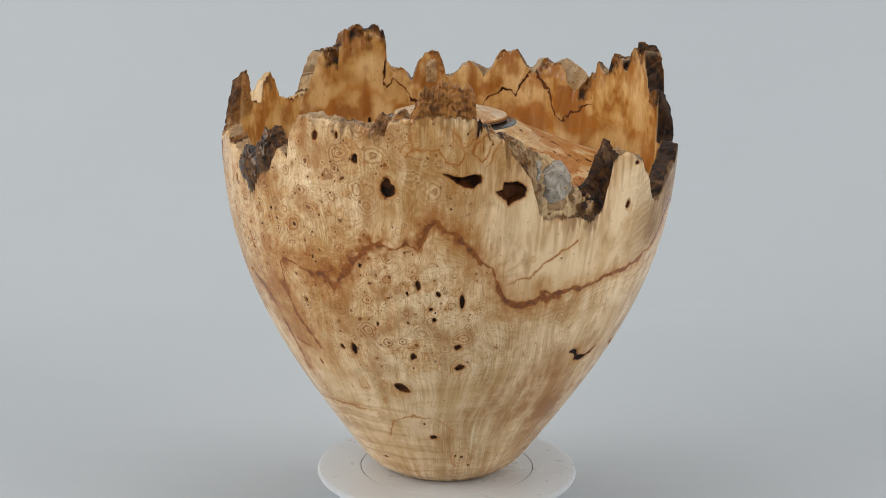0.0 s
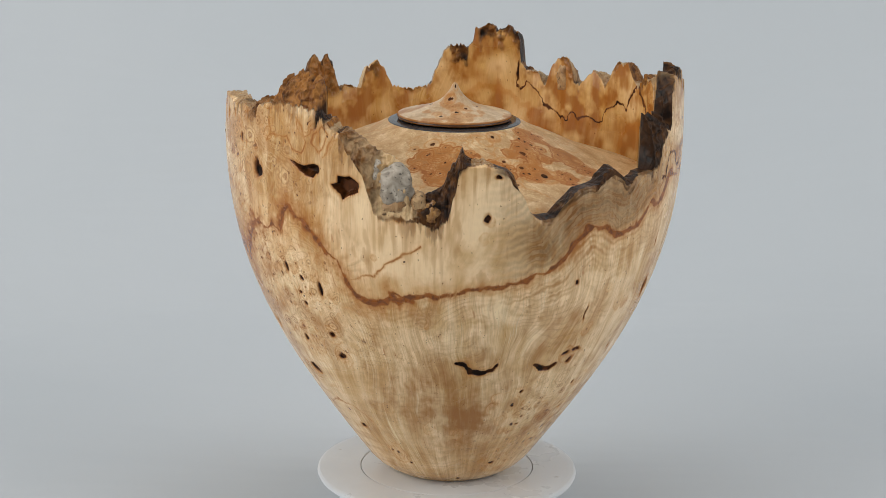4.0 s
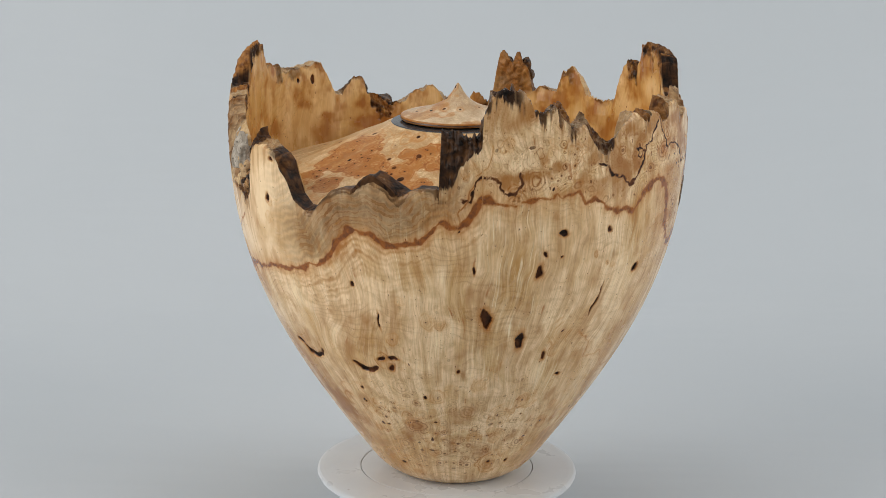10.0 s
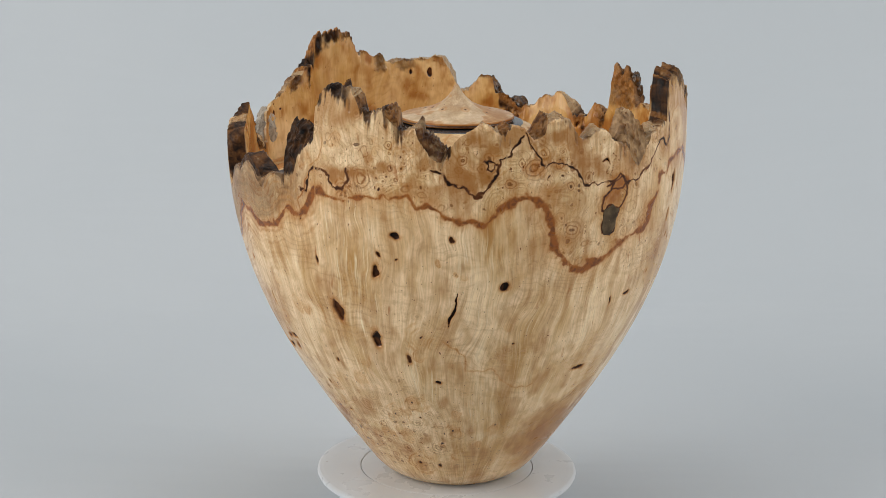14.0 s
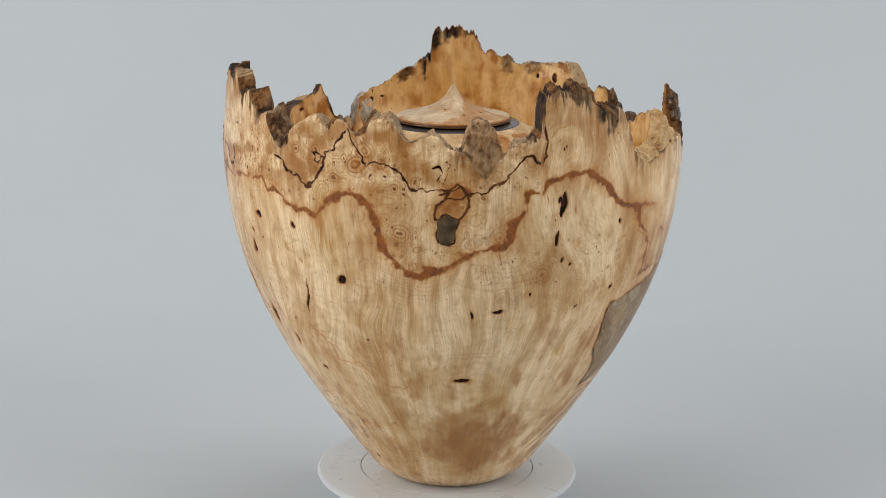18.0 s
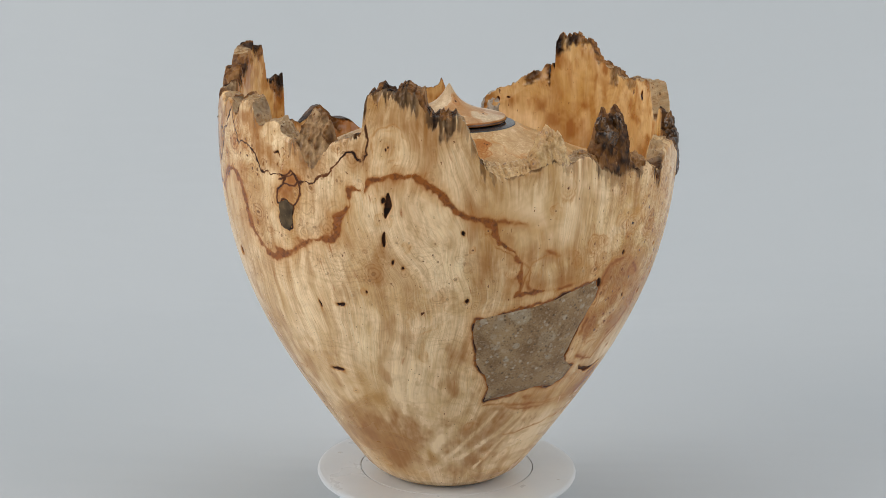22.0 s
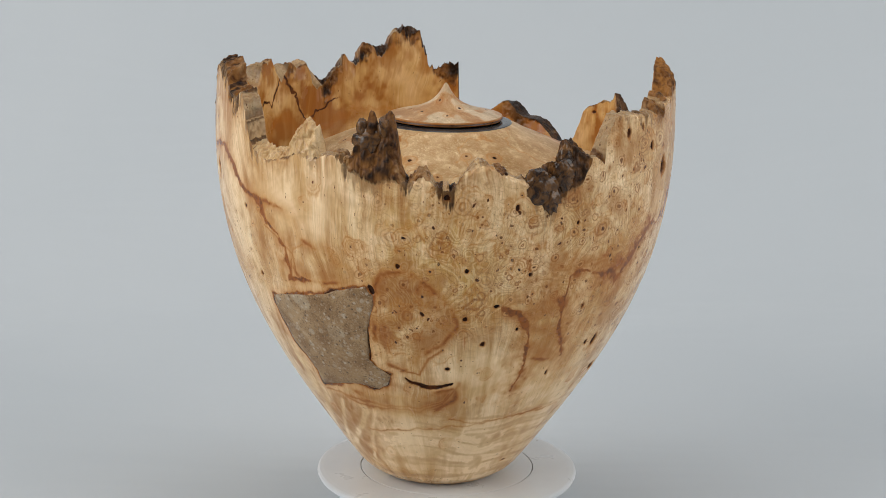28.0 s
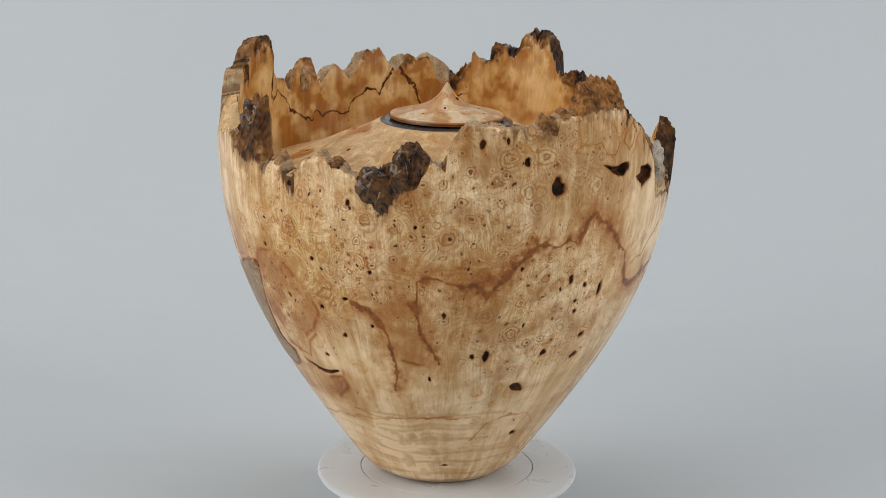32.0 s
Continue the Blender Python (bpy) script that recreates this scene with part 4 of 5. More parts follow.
    for poly in HOLES if lines else []:
        q = line_distance([poly + poly[:1]], deg + 0.35 * wx, z + wz * 1.1, 6)
        q = np.where(inside(poly, deg + 0.35 * wx, z + wz * 1.1), -q, q)
        hole = np.clip(0.5 - q * 1.4, 0, 1)
        black = np.maximum(black, hole)
        depth = np.maximum(depth, np.clip(-q * 2.2 + 0.5, 0, 6.0))
        band = np.maximum(band, 0.6 * np.exp(-(np.clip(q, 0, 99) / 1.3)**2))
    for kd, kz, kx, ky in KNOTS if lines else [q for q in KNOTS if max(q[2:]) < 2.6]:
        c = np.arange(int((kd - 9) / 360 * cols), int((kd + 9) / 360 * cols)) % cols
        k = 0.3 + 0.12 * min(kx, ky)
        q = np.hypot(turn(deg[:, c] + wx[:, c] * k, kd) * R[:, c] * math.pi / 180 / kx, (z[:, c] + wz[:, c] * k * 3 - kz) / ky)
        hole = np.clip((1.1 - q) * 3.5, 0, 1)
        black[:, c] = np.maximum(black[:, c], hole)
        depth[:, c] = np.maximum(depth[:, c], hole * min(1.0 + 0.5 * min(kx, ky), 4.0))
        band[:, c] = np.maximum(band[:, c], 0.6 * np.exp(-((q - 1.1) / 0.5)**2))
    for poly, dk_ in BARKS:
        m = inside(poly, d2, z2)
        bark = np.where(m, 1.0, bark)
        dark = np.where(m, np.clip(dk_ + 0.35 * mid, 0, 1), dark)
    return (np.clip(band, 0, 1), np.clip(black, 0, 1), stain, phase, bark, dark, np.clip(warm, 0, 1), depth, wx, wz, burl, mid)


FILLS = [([(172.6, 159.7), (170.3, 139.5), (172.3, 123.2), (178.1, 114.1), (184.1, 129), (189.8, 137.9), (193.4, 152.8), (192.2, 165.6), (187.5, 181), (180.7, 192.4), (174.6, 191.1), (172.2, 178.4)], 0.58),
         ([(211.2, 159.9), (215.9, 125.3), (220.2, 120.3), (227, 120.8), (224.9, 145.3), (220.9, 172.5), (221.4, 187.7), (231.5, 185.9), (241, 187.7), (237.9, 197), (230.1, 199.3), (223.6, 199), (218.1, 192), (213.4, 178.1)], 0.7),
         ([(158.5, 90), (161.9, 79.1), (173.2, 76), (187.4, 80.2), (194.6, 89.1), (195.2, 101), (190.2, 97.4), (181.8, 91), (170, 90.2), (162.7, 90)], 0.8),
         ([(136.8, 232), (145.9, 229.5), (151, 222), (152.4, 210), (156.4, 204), (160.4, 205.6), (164.8, 194.8), (169.5, 185.6), (162, 180), (151.4, 176), (149, 183), (148.5, 195.6), (145.9, 205.7), (142.6, 215.3), (140.7, 226.9)], 0.55),
         (RESIN_TOP, 0.9)]
STAINS = [(310, 70, 15, 36, 0.5), (146, 44, 20, 36, 0.9), (112, 272, 20, 34, 0.55), (150, 190, 9, 22, 0.4), (155, 60, 20, 14, 0.3), (95, 35, 26, 20, 0.4), (340, 236, 10, 13, 0.6), (356, 243, 9, 14, 0.6), (90, 60, 20, 26, 0.55), (105, 42, 20, 24, 0.75), (112, 75, 8, 18, 0.5), (325, 75, 18, 40, 0.5), (338, 210, 22, 16, 0.45), (352, 235, 16, 14, 0.6),
          (300, 120, 14, 30, 0.40), (142, 208, 7, 20, 0.45), (178, 150, 10, 38, 0.5), (190, 215, 14, 26, 0.28), (204, 170, 8, 30, 0.25), (160, 84, 18, 6, 0.5), (238, 186, 9, 9, 0.5), (212, 110, 3, 14, 0.5), (120, 295, 10, 14, 0.45), (132, 125, 5, 34, 0.55), (217, 160, 5, 28, 0.55),
          (210, 140, 3, 24, 0.4), (172, 100, 16, 7, 0.6), (60, 120, 20, 12, 0.35), (15, 130, 30, 18, 0.25), (293, 80, 16, 30, 0.35),
          (50, 275, 10, 14, 0.35), (12, 275, 9, 18, 0.4), (355, 180, 5, 24, 0.3), (150, 60, 10, 20, 0.35)]
WARM = [(180, 215, 14, 26, 0.6), (190, 178, 13, 20, 0.6), (176, 140, 7, 26, 0.6), (187, 208, 6, 16, 0.7), (198, 188, 5, 12, 0.8), (201, 176, 5, 10, 0.7), (230, 205, 8, 8, 0.7), (258, 222, 12, 10, 0.6), (272, 222, 6, 10, 0.5), (175, 160, 12, 34, 0.85), (192, 200, 14, 30, 0.65), (186, 235, 16, 18, 0.5), (212, 255, 12, 24, 0.3), (255, 50, 30, 26, 0.15), (132, 110, 6, 40, 0.4),
        (238, 190, 10, 10, 0.4), (30, 20, 60, 14, 0.25), (98, 230, 14, 20, 0.15)]
BURL = [(195, 190, 26, 60, 0.9), (235, 200, 30, 70, 0.75), (262, 160, 22, 60, 0.75), (250, 270, 24, 30, 0.6), (180, 150, 12, 40, 0.6), (340, 60, 30, 34, 0.6),
        (20, 60, 40, 40, 0.55), (60, 270, 40, 20, 0.5), (120, 200, 16, 30, 0.4), (20, 265, 20, 20, 0.4)]
CLEAR = [(200, 36, 50, 40, 1.8), (102, 60, 32, 50, 1.6), (303, 225, 14, 34, 1.2), (318, 235, 8, 20, 0.8), (148, 234, 14, 24, 1.2), (208, 112, 20, 26, 1.4), (245, 70, 16, 24, 0.8), (330, 70, 12, 40, 0.5), (275, 90, 12, 24, 0.5)]
BARKS = [(NUB, 0.70)]
SHOULDER_PATCHES = [(50, -62, 24), (41, -71, 22), (80, -53, 20), (99, -79, 16), (60, -77, 24), (80, -101, 18), (76, -9, 22), (61, 13, 14),
                    (96, -26, 15), (91, 19, 18), (113, 22, 15), (112, -8, 12), (-55, 36, 15), (-38, 52, 14), (30, 95, 20), (-90, 60, 16)]
SHOULDER_HOLES = [(76, -15, 2.0), (102.5, -22.5, 2.9), (88, -30, 1.7), (27.6, -57, 1.6), (64.5, -68, 1.6), (53, -19, 1.4), (76, -36.5, 1.5),
                  (61, 0, 1.1), (70, 2, 1.1), (73.5, -7, 0.9), (100, -50, 0.9), (49, -68.5, 0.9), (68.7, -10, 0.8), (95, -31, 1.1)]
# where the fibres fan to one side: degrees, height, half width, half height, degrees of bend
FANS = [(310, 150, 18, 60, 4.0), (350, 160, 14, 60, -3.0), (120, 250, 16, 60, 4.0), (100, 170, 20, 60, -4.0), (60, 120, 20, 50, 3.0), (140, 60, 20, 40, 8.0)]
# where the edge keeps its dark bark: degrees, half width, amount
CAPS = [(9, 5, 1.0), (15, 3, 0.7), (21, 4, 0.8), (29, 3, 0.7), (35, 3, 1.0), (44, 3, 0.6), (47, 2, 0.9), (61, 2, 0.5), (76, 2, 0.4), (94, 4, 0.6),
        (110, 3, 0.9), (115, 4, 0.6), (120, 3, 1.0), (128, 4, 0.9), (137, 4, 0.5), (156, 3, 0.5), (170, 5, 1.0), (180, 4, 0.7), (190, 3, 0.8), (214, 5, 0.9),
        (235, 3, 0.3), (245, 3, 0.5), (253, 2, 0.6), (264, 3, 0.7), (270, 3, 0.8), (276, 3, 1.0), (284, 3, 0.7), (303, 5, 0.7), (307, 4, 0.9),
        (348, 4, 0.6)]
# where the lip is smooth and dark
LIPS = [(322, 3, 0.9), (330, 7, 1.0), (342, 6, 1.0), (352, 5, 1.0), (361, 5, 1.0)]


# the natural face between the turned edge and the crest: degrees, half width, darkness, warmth
FACES = [(270, 9, 0.60, 0.95), (287, 4.5, 0.30, 0.45), (296, 6, 0.02, 0.3), (306, 4, 0.85, 0.3), (313, 3, 0.75, 0.3), (10, 7, 1.0, 0.0), (97, 5, 0.28, 0.5), (172, 7, 0.80, 0.5),
         (150, 12, 0.0, 0.35), (183, 4, 0.35, 0.6), (214, 8, 0.92, 0.5), (345, 16, 0.80, 0.0), (45, 4, 0.45, 0.1), (162, 5, 0.0, 0.5), (192, 5, 0.02, 0.5)]


def ridged(x, y, seed):
    """Sharp-crested noise, 0 to 1."""
    return 1 - np.abs(vnoise(x, y, 0 * x, seed))


def vessel():
    root = new("burl_vessel")
    cols, rows, top, inner = 2000, 420, 34, 90
    deg = np.linspace(0, 360, cols, endpoint=False)
    ca, sa = np.cos(np.radians(deg)) * 170, np.sin(np.radians(deg)) * 170
    cap = np.zeros(cols)
    for cd, cw, amount in CAPS:
        cap = np.maximum(cap, amount * np.exp(-(turn(deg, cd) / cw)**4))
    lip = np.zeros(cols)
    for cd, cw, amount in LIPS:
        lip = np.maximum(lip, amount * np.exp(-(turn(deg, cd) / cw)**4))
    face_dark, face_warm, total = np.full(cols, 0.48) * 0.25, np.full(cols, 0.55) * 0.25, np.full(cols, 0.25)
    for fd, fw, fdark, fwarm in FACES:
        k = np.exp(-(turn(deg, fd) / fw)**4) * 6
        face_dark, face_warm, total = face_dark + k * fdark, face_warm + k * fwarm, total + k
    face_dark, face_warm = (face_dark / total)[None, :], (face_warm / total)[None, :]
    # the edges: traced in the large, splintered in the small
    rough = (1 - lip) * np.clip(0.45 + 0.9 * cap, 0, 1.3)
    splinter = rough * (3.4 * (ridged(ca / 3.1, sa / 3.1, 71) - 0.66) + 2.2 * (ridged(ca / 1.3, sa / 1.3, 73) - 0.66))
    rim = edge_at(deg + 0.25 * vnoise(ca / 2.5, sa / 2.5, 0 * deg, 75)) + splinter
    crest = crest_at(deg + 0.25 * vnoise(ca / 2.5, sa / 2.5, 0 * deg, 77)) + rough * (0.7 + 0.6 * vnoise(ca / 9, sa / 9, 0 * deg, 83)) * (4.6 * (ridged(ca / 2.6, sa / 2.6, 79) - 0.66) + 2.0 * (ridged(ca / 1.2, sa / 1.2, 81) - 0.66))
    rise = np.clip((crest - rim) / 12, 0, 1)[None, :]
    cap = cap[None, :]
    v = 1 - (1 - np.linspace(0, 1, rows)[:, None])**1.25
    z = v * rim[None, :]
    d = np.broadcast_to(deg, z.shape)
    R = radius_at(z)
    band, black, stain, phase, bark, dark, warm, depth, wx, wz, burl, mid = wood_figure(d, z, R)
    tall = np.max([np.roll(rim, k) for k in range(-6, 7, 3)], axis=0)
    below = np.maximum(rim[None, :] - z, 0.7 * (tall[None, :] - z))
    # the turned face rounds over a few millimetres into the natural edge, with bark left on some tips
    reach = np.clip(3.0 + 2.2 * vnoise(ca / 14, sa / 14, 0 * deg, 17), 1.2, 6)[None, :]
    s = np.clip(1 - below / reach, 0, 1) * (1 - 0.8 * rise)
    hanging = fbm(d * 3 / 2.4, z / 30, 0 * z, 3, 67)
    edge = np.clip((1 - below / np.maximum(3.0 + 6.0 * cap + 3.0 * wx + 9 * hanging, 0.5)) * 4, 0, 1) * np.clip(cap * 1.3, 0, 1) * (1 - 0.7 * rise)
    burl_side = np.exp(-(turn(deg, 215) / 46)**4)[None, :]
    thin = np.clip((1 - below / np.maximum(1.8 + 2.0 * wx, 0.3)) * 2, 0, 1) * (0.8 - 0.5 * burl_side)
    newbark = np.maximum(np.maximum(edge, thin), np.clip((1 - below / np.maximum(5.0 + 2.5 * mid + 1.5 * wx, 0.5)) * 2, 0, 1) * lip[None, :] * 0.9)
    dark = np.where(bark > 0.5, dark, np.clip(0.66 + 0.45 * mid + 0.3 * cap, 0, 1))
    dark = np.where((below < 5.0 + 2.5 * mid + 1.5 * wx) & (lip[None, :] > 0.3), np.clip(0.74 + 0.3 * mid, 0, 1), dark)
    bark = np.maximum(bark, newbark)
    weathered = np.clip(1 - below / np.maximum(10 + 9 * mid + 5 * wx, 1), 0, 1)
    weathered = np.maximum(weathered, np.clip(1 - below / np.maximum(20 + 22 * hanging + 10 * cap, 1), 0, 1)) * (1 - 0.55 * burl_side)
    stain = np.maximum(stain, 0.6 * weathered * np.clip(0.45 + 0.9 * hanging + 0.5 * wx + 0.3 * cap, 0, 1))
    craggy = fbm(d / 1.3, z / 4, 0 * z, 3, 91)
    out = R - depth - 3.6 * (1 - np.sqrt(np.clip(1 - s * s, 0, 1))) - bark * (0.2 + dark) * (0.5 + 1.0 * craggy) * (1 - lip[None, :]) - s * 2.2 * (np.abs(vnoise(d / 1.6, z / 6, 0 * z, 97)) + 0.7 * np.abs(vnoise(d / 0.6, z / 2.5, 0 * z, 98)))
    zo = z - 1.5 * s**2
    # the natural face, from the turned edge up or across to the crest
    wall = 12.5 + 1.5 * vnoise(ca / 12, sa / 12, 0 * deg, 19)
    floor_z = 224.0
    u = np.linspace(0, 1, top + 1)[1:, None]
    dt = np.broadcast_to(deg, (top, cols))
    rt = out[-1:, :] * (1 - u) + u * (radius_at(crest) - wall)[None, :]
    zt = zo[-1:, :] * (1 - u) + u * crest[None, :]
    zt = zt + rise * 0.22 * np.abs(crest - rim)[None, :] * np.sin(u * math.pi)
    tx, ty, tz = rt * np.cos(np.radians(dt)), rt * np.sin(np.radians(dt)), zt
    lumps = fbm(tx / 5.5, ty / 5.5, tz / 5.5, 3, 401)
    grain = fbm(tx / 1.7, ty / 1.7, tz / 1.7, 2, 411)
    soft = np.sin(np.clip(u, 0, 1) * math.pi)**0.6
    rt = rt + soft * (rise * (2.2 * lumps + 0.5 * grain + 1.5) + (1 - rise) * (1 - lip[None, :]) * 0.8 * grain)
    zt = zt + soft * (1 - lip[None, :]) * ((1 - rise) * (1.2 * lumps + 0.8 * grain) + rise * 0.8 * grain)
    w = np.linspace(0, 1, inner + 1)[1:, None]
    zi = crest[None, :] * (1 - w) + np.minimum(floor_z, crest - 4)[None, :] * w
    di = np.broadcast_to(deg, zi.shape)
    ri = radius_at(zi) - wall[None, :]
    fi = wood_figure(di, zi, ri, False)
    tall_in = np.max([np.roll(crest, k) for k in range(-9, 10, 3)], axis=0)
    bi = np.maximum(crest[None, :] - zi, 0.85 * (tall_in[None, :] - zi))
    edgei = np.clip((1 - bi / np.maximum(5.0 + 9.0 * cap + 8.0 * fi[8] + 6 * fi[11], 0.5)) * 3, 0, 1) * np.clip(cap * 1.3, 0, 1)
    lump_in = np.exp(-(turn(di, 173) / 6.5)**4) * np.clip((zi - 264) / 6, 0, 1)
    barki = np.maximum(np.maximum(edgei, 0.9 * lump_in), 0.85 * np.clip((1 - bi / np.maximum(2.2 + 2.2 * fi[8], 0.3)) * 2, 0, 1))
    darki = np.clip(0.62 + 0.5 * fi[11] + 0.2 * cap - 0.25 * lump_in, 0, 1)
    ri = ri - 1.6 * np.clip(bi / 12, 0, 1) + fi[7] * 0.6 + barki * 1.2 * fbm(di / 1.2, zi / 3.5, 0 * zi, 3, 93) + 0.5 * fbm(di / 4, zi / 26, 0 * zi, 2, 95)
    Rall, Zall = np.concatenate([out, rt, ri]), np.concatenate([zo, zt, zi])
    A = np.radians(deg)[None, :]
    co = np.stack([Rall * np.cos(A), Rall * np.sin(A), Zall], -1) * MM
    me = grid_mesh("wall", co)
    one = np.ones((top, cols))
    ftop_dark = np.clip(np.where(rise > 0.25, face_dark, 0.58 + 0.4 * cap + 0.35 * lip[None, :]) + 0.30 * lumps + 0.15 * grain, 0, 1)
    ftop_bark = np.clip(np.where(rise > 0.25, np.clip(0.15 + 7 * face_dark, 0, 1), np.clip(np.maximum(cap, lip[None, :]) * 1.8, 0.55, 1)), 0, 1) * one
    # a dark stain creeps up the inner face from the shoulder; spalted wood is browner
    spalt = np.exp(-(turn(di, 62) / 50)**4)
    foot_stain = np.exp(-((zi - 246 - 8 * fi[8]) / 12)**2) * np.clip(0.35 + fi[11] + 0.4 * spalt, 0, 1)
    drip = fbm(di * 3 / 7.0, zi / 11, 0 * zi, 3, 69)
    smoky = np.clip(1 - bi / np.maximum(24 + 26 * drip + 10 * spalt, 1), 0, 1) * np.clip(0.06 + 0.8 * drip + 0.5 * spalt + 0.35 * cap, 0, 0.9)
    innerstain = np.clip(smoky + 0.55 * np.clip(fi[11] - 0.12 + 0.5 * fi[8], 0, 1) + 0.8 * foot_stain + spalt * np.clip(0.18 + 0.5 * fi[11] + 0.3 * fi[8], 0, 0.5), 0, 0.8)
    fig = np.stack([np.concatenate([band, 0 * one, fi[0] * 0.35]), np.concatenate([black, 0 * one, fi[1]]),
                    np.concatenate([stain, 0 * one, innerstain]), np.concatenate([phase, one, fi[3]])], -1)
    # inner face: unbleached orange wood, with bounced light also put into its warmth
    skin = np.stack([np.concatenate([bark, ftop_bark, barki]), np.concatenate([dark, ftop_dark * one, darki]),
                     np.concatenate([warm, np.where(rise > 0.25, face_warm, 0.25) * one, np.clip(fi[6] + 0.80 - 0.30 * np.exp(-(turn(di, 262) / 42)**4) + 0.3 * fi[11], 0, 1)]), np.concatenate([burl, one * 0.5, fi[10] * 0 - 0.75])], -1)
    put_colour(me, "figure", fig)
    put_colour(me, "skin", skin)
    # fibres run upright, fanning and bending; inside they stand on the inner face
    Dall = np.concatenate([d, np.broadcast_to(deg, (top, cols)), di])
    fx, fy = 170 * np.cos(np.radians(Dall)), 170 * np.sin(np.radians(Dall))
    bend = 3.2 * fbm(fx / 60, fy / 60, Zall / 60, 2, 301) + 0.8 * fbm(fx / 16, fy / 16, Zall / 22, 2, 303) + soft_spots(FANS, Dall, Zall)
    put_flow(me, 170 * np.cos(np.radians(Dall + bend)), 170 * np.sin(np.radians(Dall + bend)), Zall)
    part("wall", me, WOOD, root, "pale burl wood wall with a jagged natural bark edge")
    # the closed shoulder inside
    prof = spline([(157, 226), (150, 230.5), (127, 238.5), (103, 246.5), (75, 258.5), (60, 264.5), (52, 268.5), (46, 270.5), (40, 270.5)], 190)
    seg = 1200
    dd = np.linspace(0, 360, seg, endpoint=False)
    Rg = np.broadcast_to(prof[:, :1], (len(prof), seg))
    Zg = np.broadcast_to(prof[:, 1:], (len(prof), seg))
    Dg = np.broadcast_to(dd, Rg.shape)
    ag = np.radians(Dg)
    X, Y = Rg * np.cos(ag), Rg * np.sin(ag)
    big, mid = fbm(X / 30, Y / 30, 0 * X, 3, 131), fbm(X / 9, Y / 9, 0 * X, 3, 141)
    level = np.full(X.shape, -0.5) + 0.10 * mid
    for px, py, pr in SHOULDER_PATCHES:
        level = np.maximum(level, 0.5 - 0.5 * (np.hypot(X - px, Y - py) / (pr * 0.74)) + 0.17 * mid + 0.05 * big)
    patch = np.clip(level * 8, 0, 1)
    border = np.exp(-((level - 0.03) / 0.035)**2) + 0.5 * np.exp(-((level - 0.15) / 0.025)**2)
    thread = np.exp(-((big + 0.3 * mid) / 0.05)**2) * (1 - patch) * 0.4
    fig = np.stack([np.clip(1.0 * border + thread, 0, 0.9), 0 * X, np.clip(patch * 1.0 * (1 + 0.5 * mid) - 0.25 * (1 - patch), -0.4, 0.95), (big * 22 + mid * 5)], -1)
    rng = np.random.default_rng(4)
    holes = SHOULDER_HOLES + [(*(rng.uniform(62, 145) * np.array([math.cos(k), math.sin(k)])), rng.uniform(0.6, 1.5)) for k in np.linspace(0.9, 5.0, 34)]
    for hx, hy, ks in holes:
        q = np.hypot(X - hx + 0.7 * mid, Y - hy + 0.7 * mid) / ks
        fig[..., 1] = np.maximum(fig[..., 1], np.clip((1.1 - q) * 3, 0, 1))
        w = np.exp(-(q / 4.5)**4)
        fig[..., 3] = fig[..., 3] * (1 - w) + w * q * ks * 1.5
        fig[..., 2] = np.maximum(fig[..., 2], 0.45 * np.exp(-(q / 3)**2))
        fig[..., 0] = np.maximum(fig[..., 0], 0.45 * np.exp(-((q - 3.6) / 0.5)**2))
    for k in range(1500):
        hx, hy = rng.uniform(-140, 140, 2)
        er = rng.uniform(2.2, 5.0)
        if max(0.5 - 0.5 * math.hypot(hx - px, hy - py) / (pr * 0.74) for px, py, pr in SHOULDER_PATCHES) < 0.0:
            continue
        at_ = np.nonzero((np.abs(X - hx) < er * 2.2) & (np.abs(Y - hy) < er * 2.2))
        q = np.hypot(X[at_] - hx + 1.2 * mid[at_], (Y[at_] - hy) * rng.uniform(0.7, 1.3) + 1.2 * mid[at_])
        w = np.exp(-(q / er)**4)
        tone = rng.uniform(0.15, 1.0)
        fig[(*at_, 2)] = fig[(*at_, 2)] * (1 - 0.6 * w) + 0.6 * w * tone
        for ring in (0.45, 0.97):
            fig[(*at_, 0)] = np.maximum(fig[(*at_, 0)], (0.45 + 0.5 * tone) * np.exp(-((q - er * ring) / 0.6)**2))
        if tone > 0.6:
            fig[(*at_, 1)] = np.maximum(fig[(*at_, 1)], np.clip((0.7 - q) * 2.2 + 0.5, 0, 0.9))
    skin = np.stack([0 * X, 0 * X, np.clip(0.02 + 0.22 * patch, 0, 1), -0.25 + 1.1 * patch], -1)
    me = grid_mesh("shoulder", np.stack([X, Y, Zg], -1) * MM)
    put_colour(me, "figure", fig)
    put_colour(me, "skin", skin)
    put_flow(me, X, Y, Rg * 0)
    part("shoulder", me, WOOD_DOME_SHADED, root, "domed burl shoulder with brown eyes inside the wall")
    collar = lathe("collar", [(48.6, 267.0), (49.4, 269.6), (49.0, 270.2), (46, 270.9), (33.5, 270.9), (33.5, 262)], 160)
    part("collar", collar, EBONY, root, "dark ebony collar round the neck")
    foot = lathe("foot", [(0, 0.2), (30, 0.2), (41.5, 0.0), (42.5, 0.6)], 128)
    part("foot", foot, BARK_PALE, root)
    return root


VESSEL = vessel()


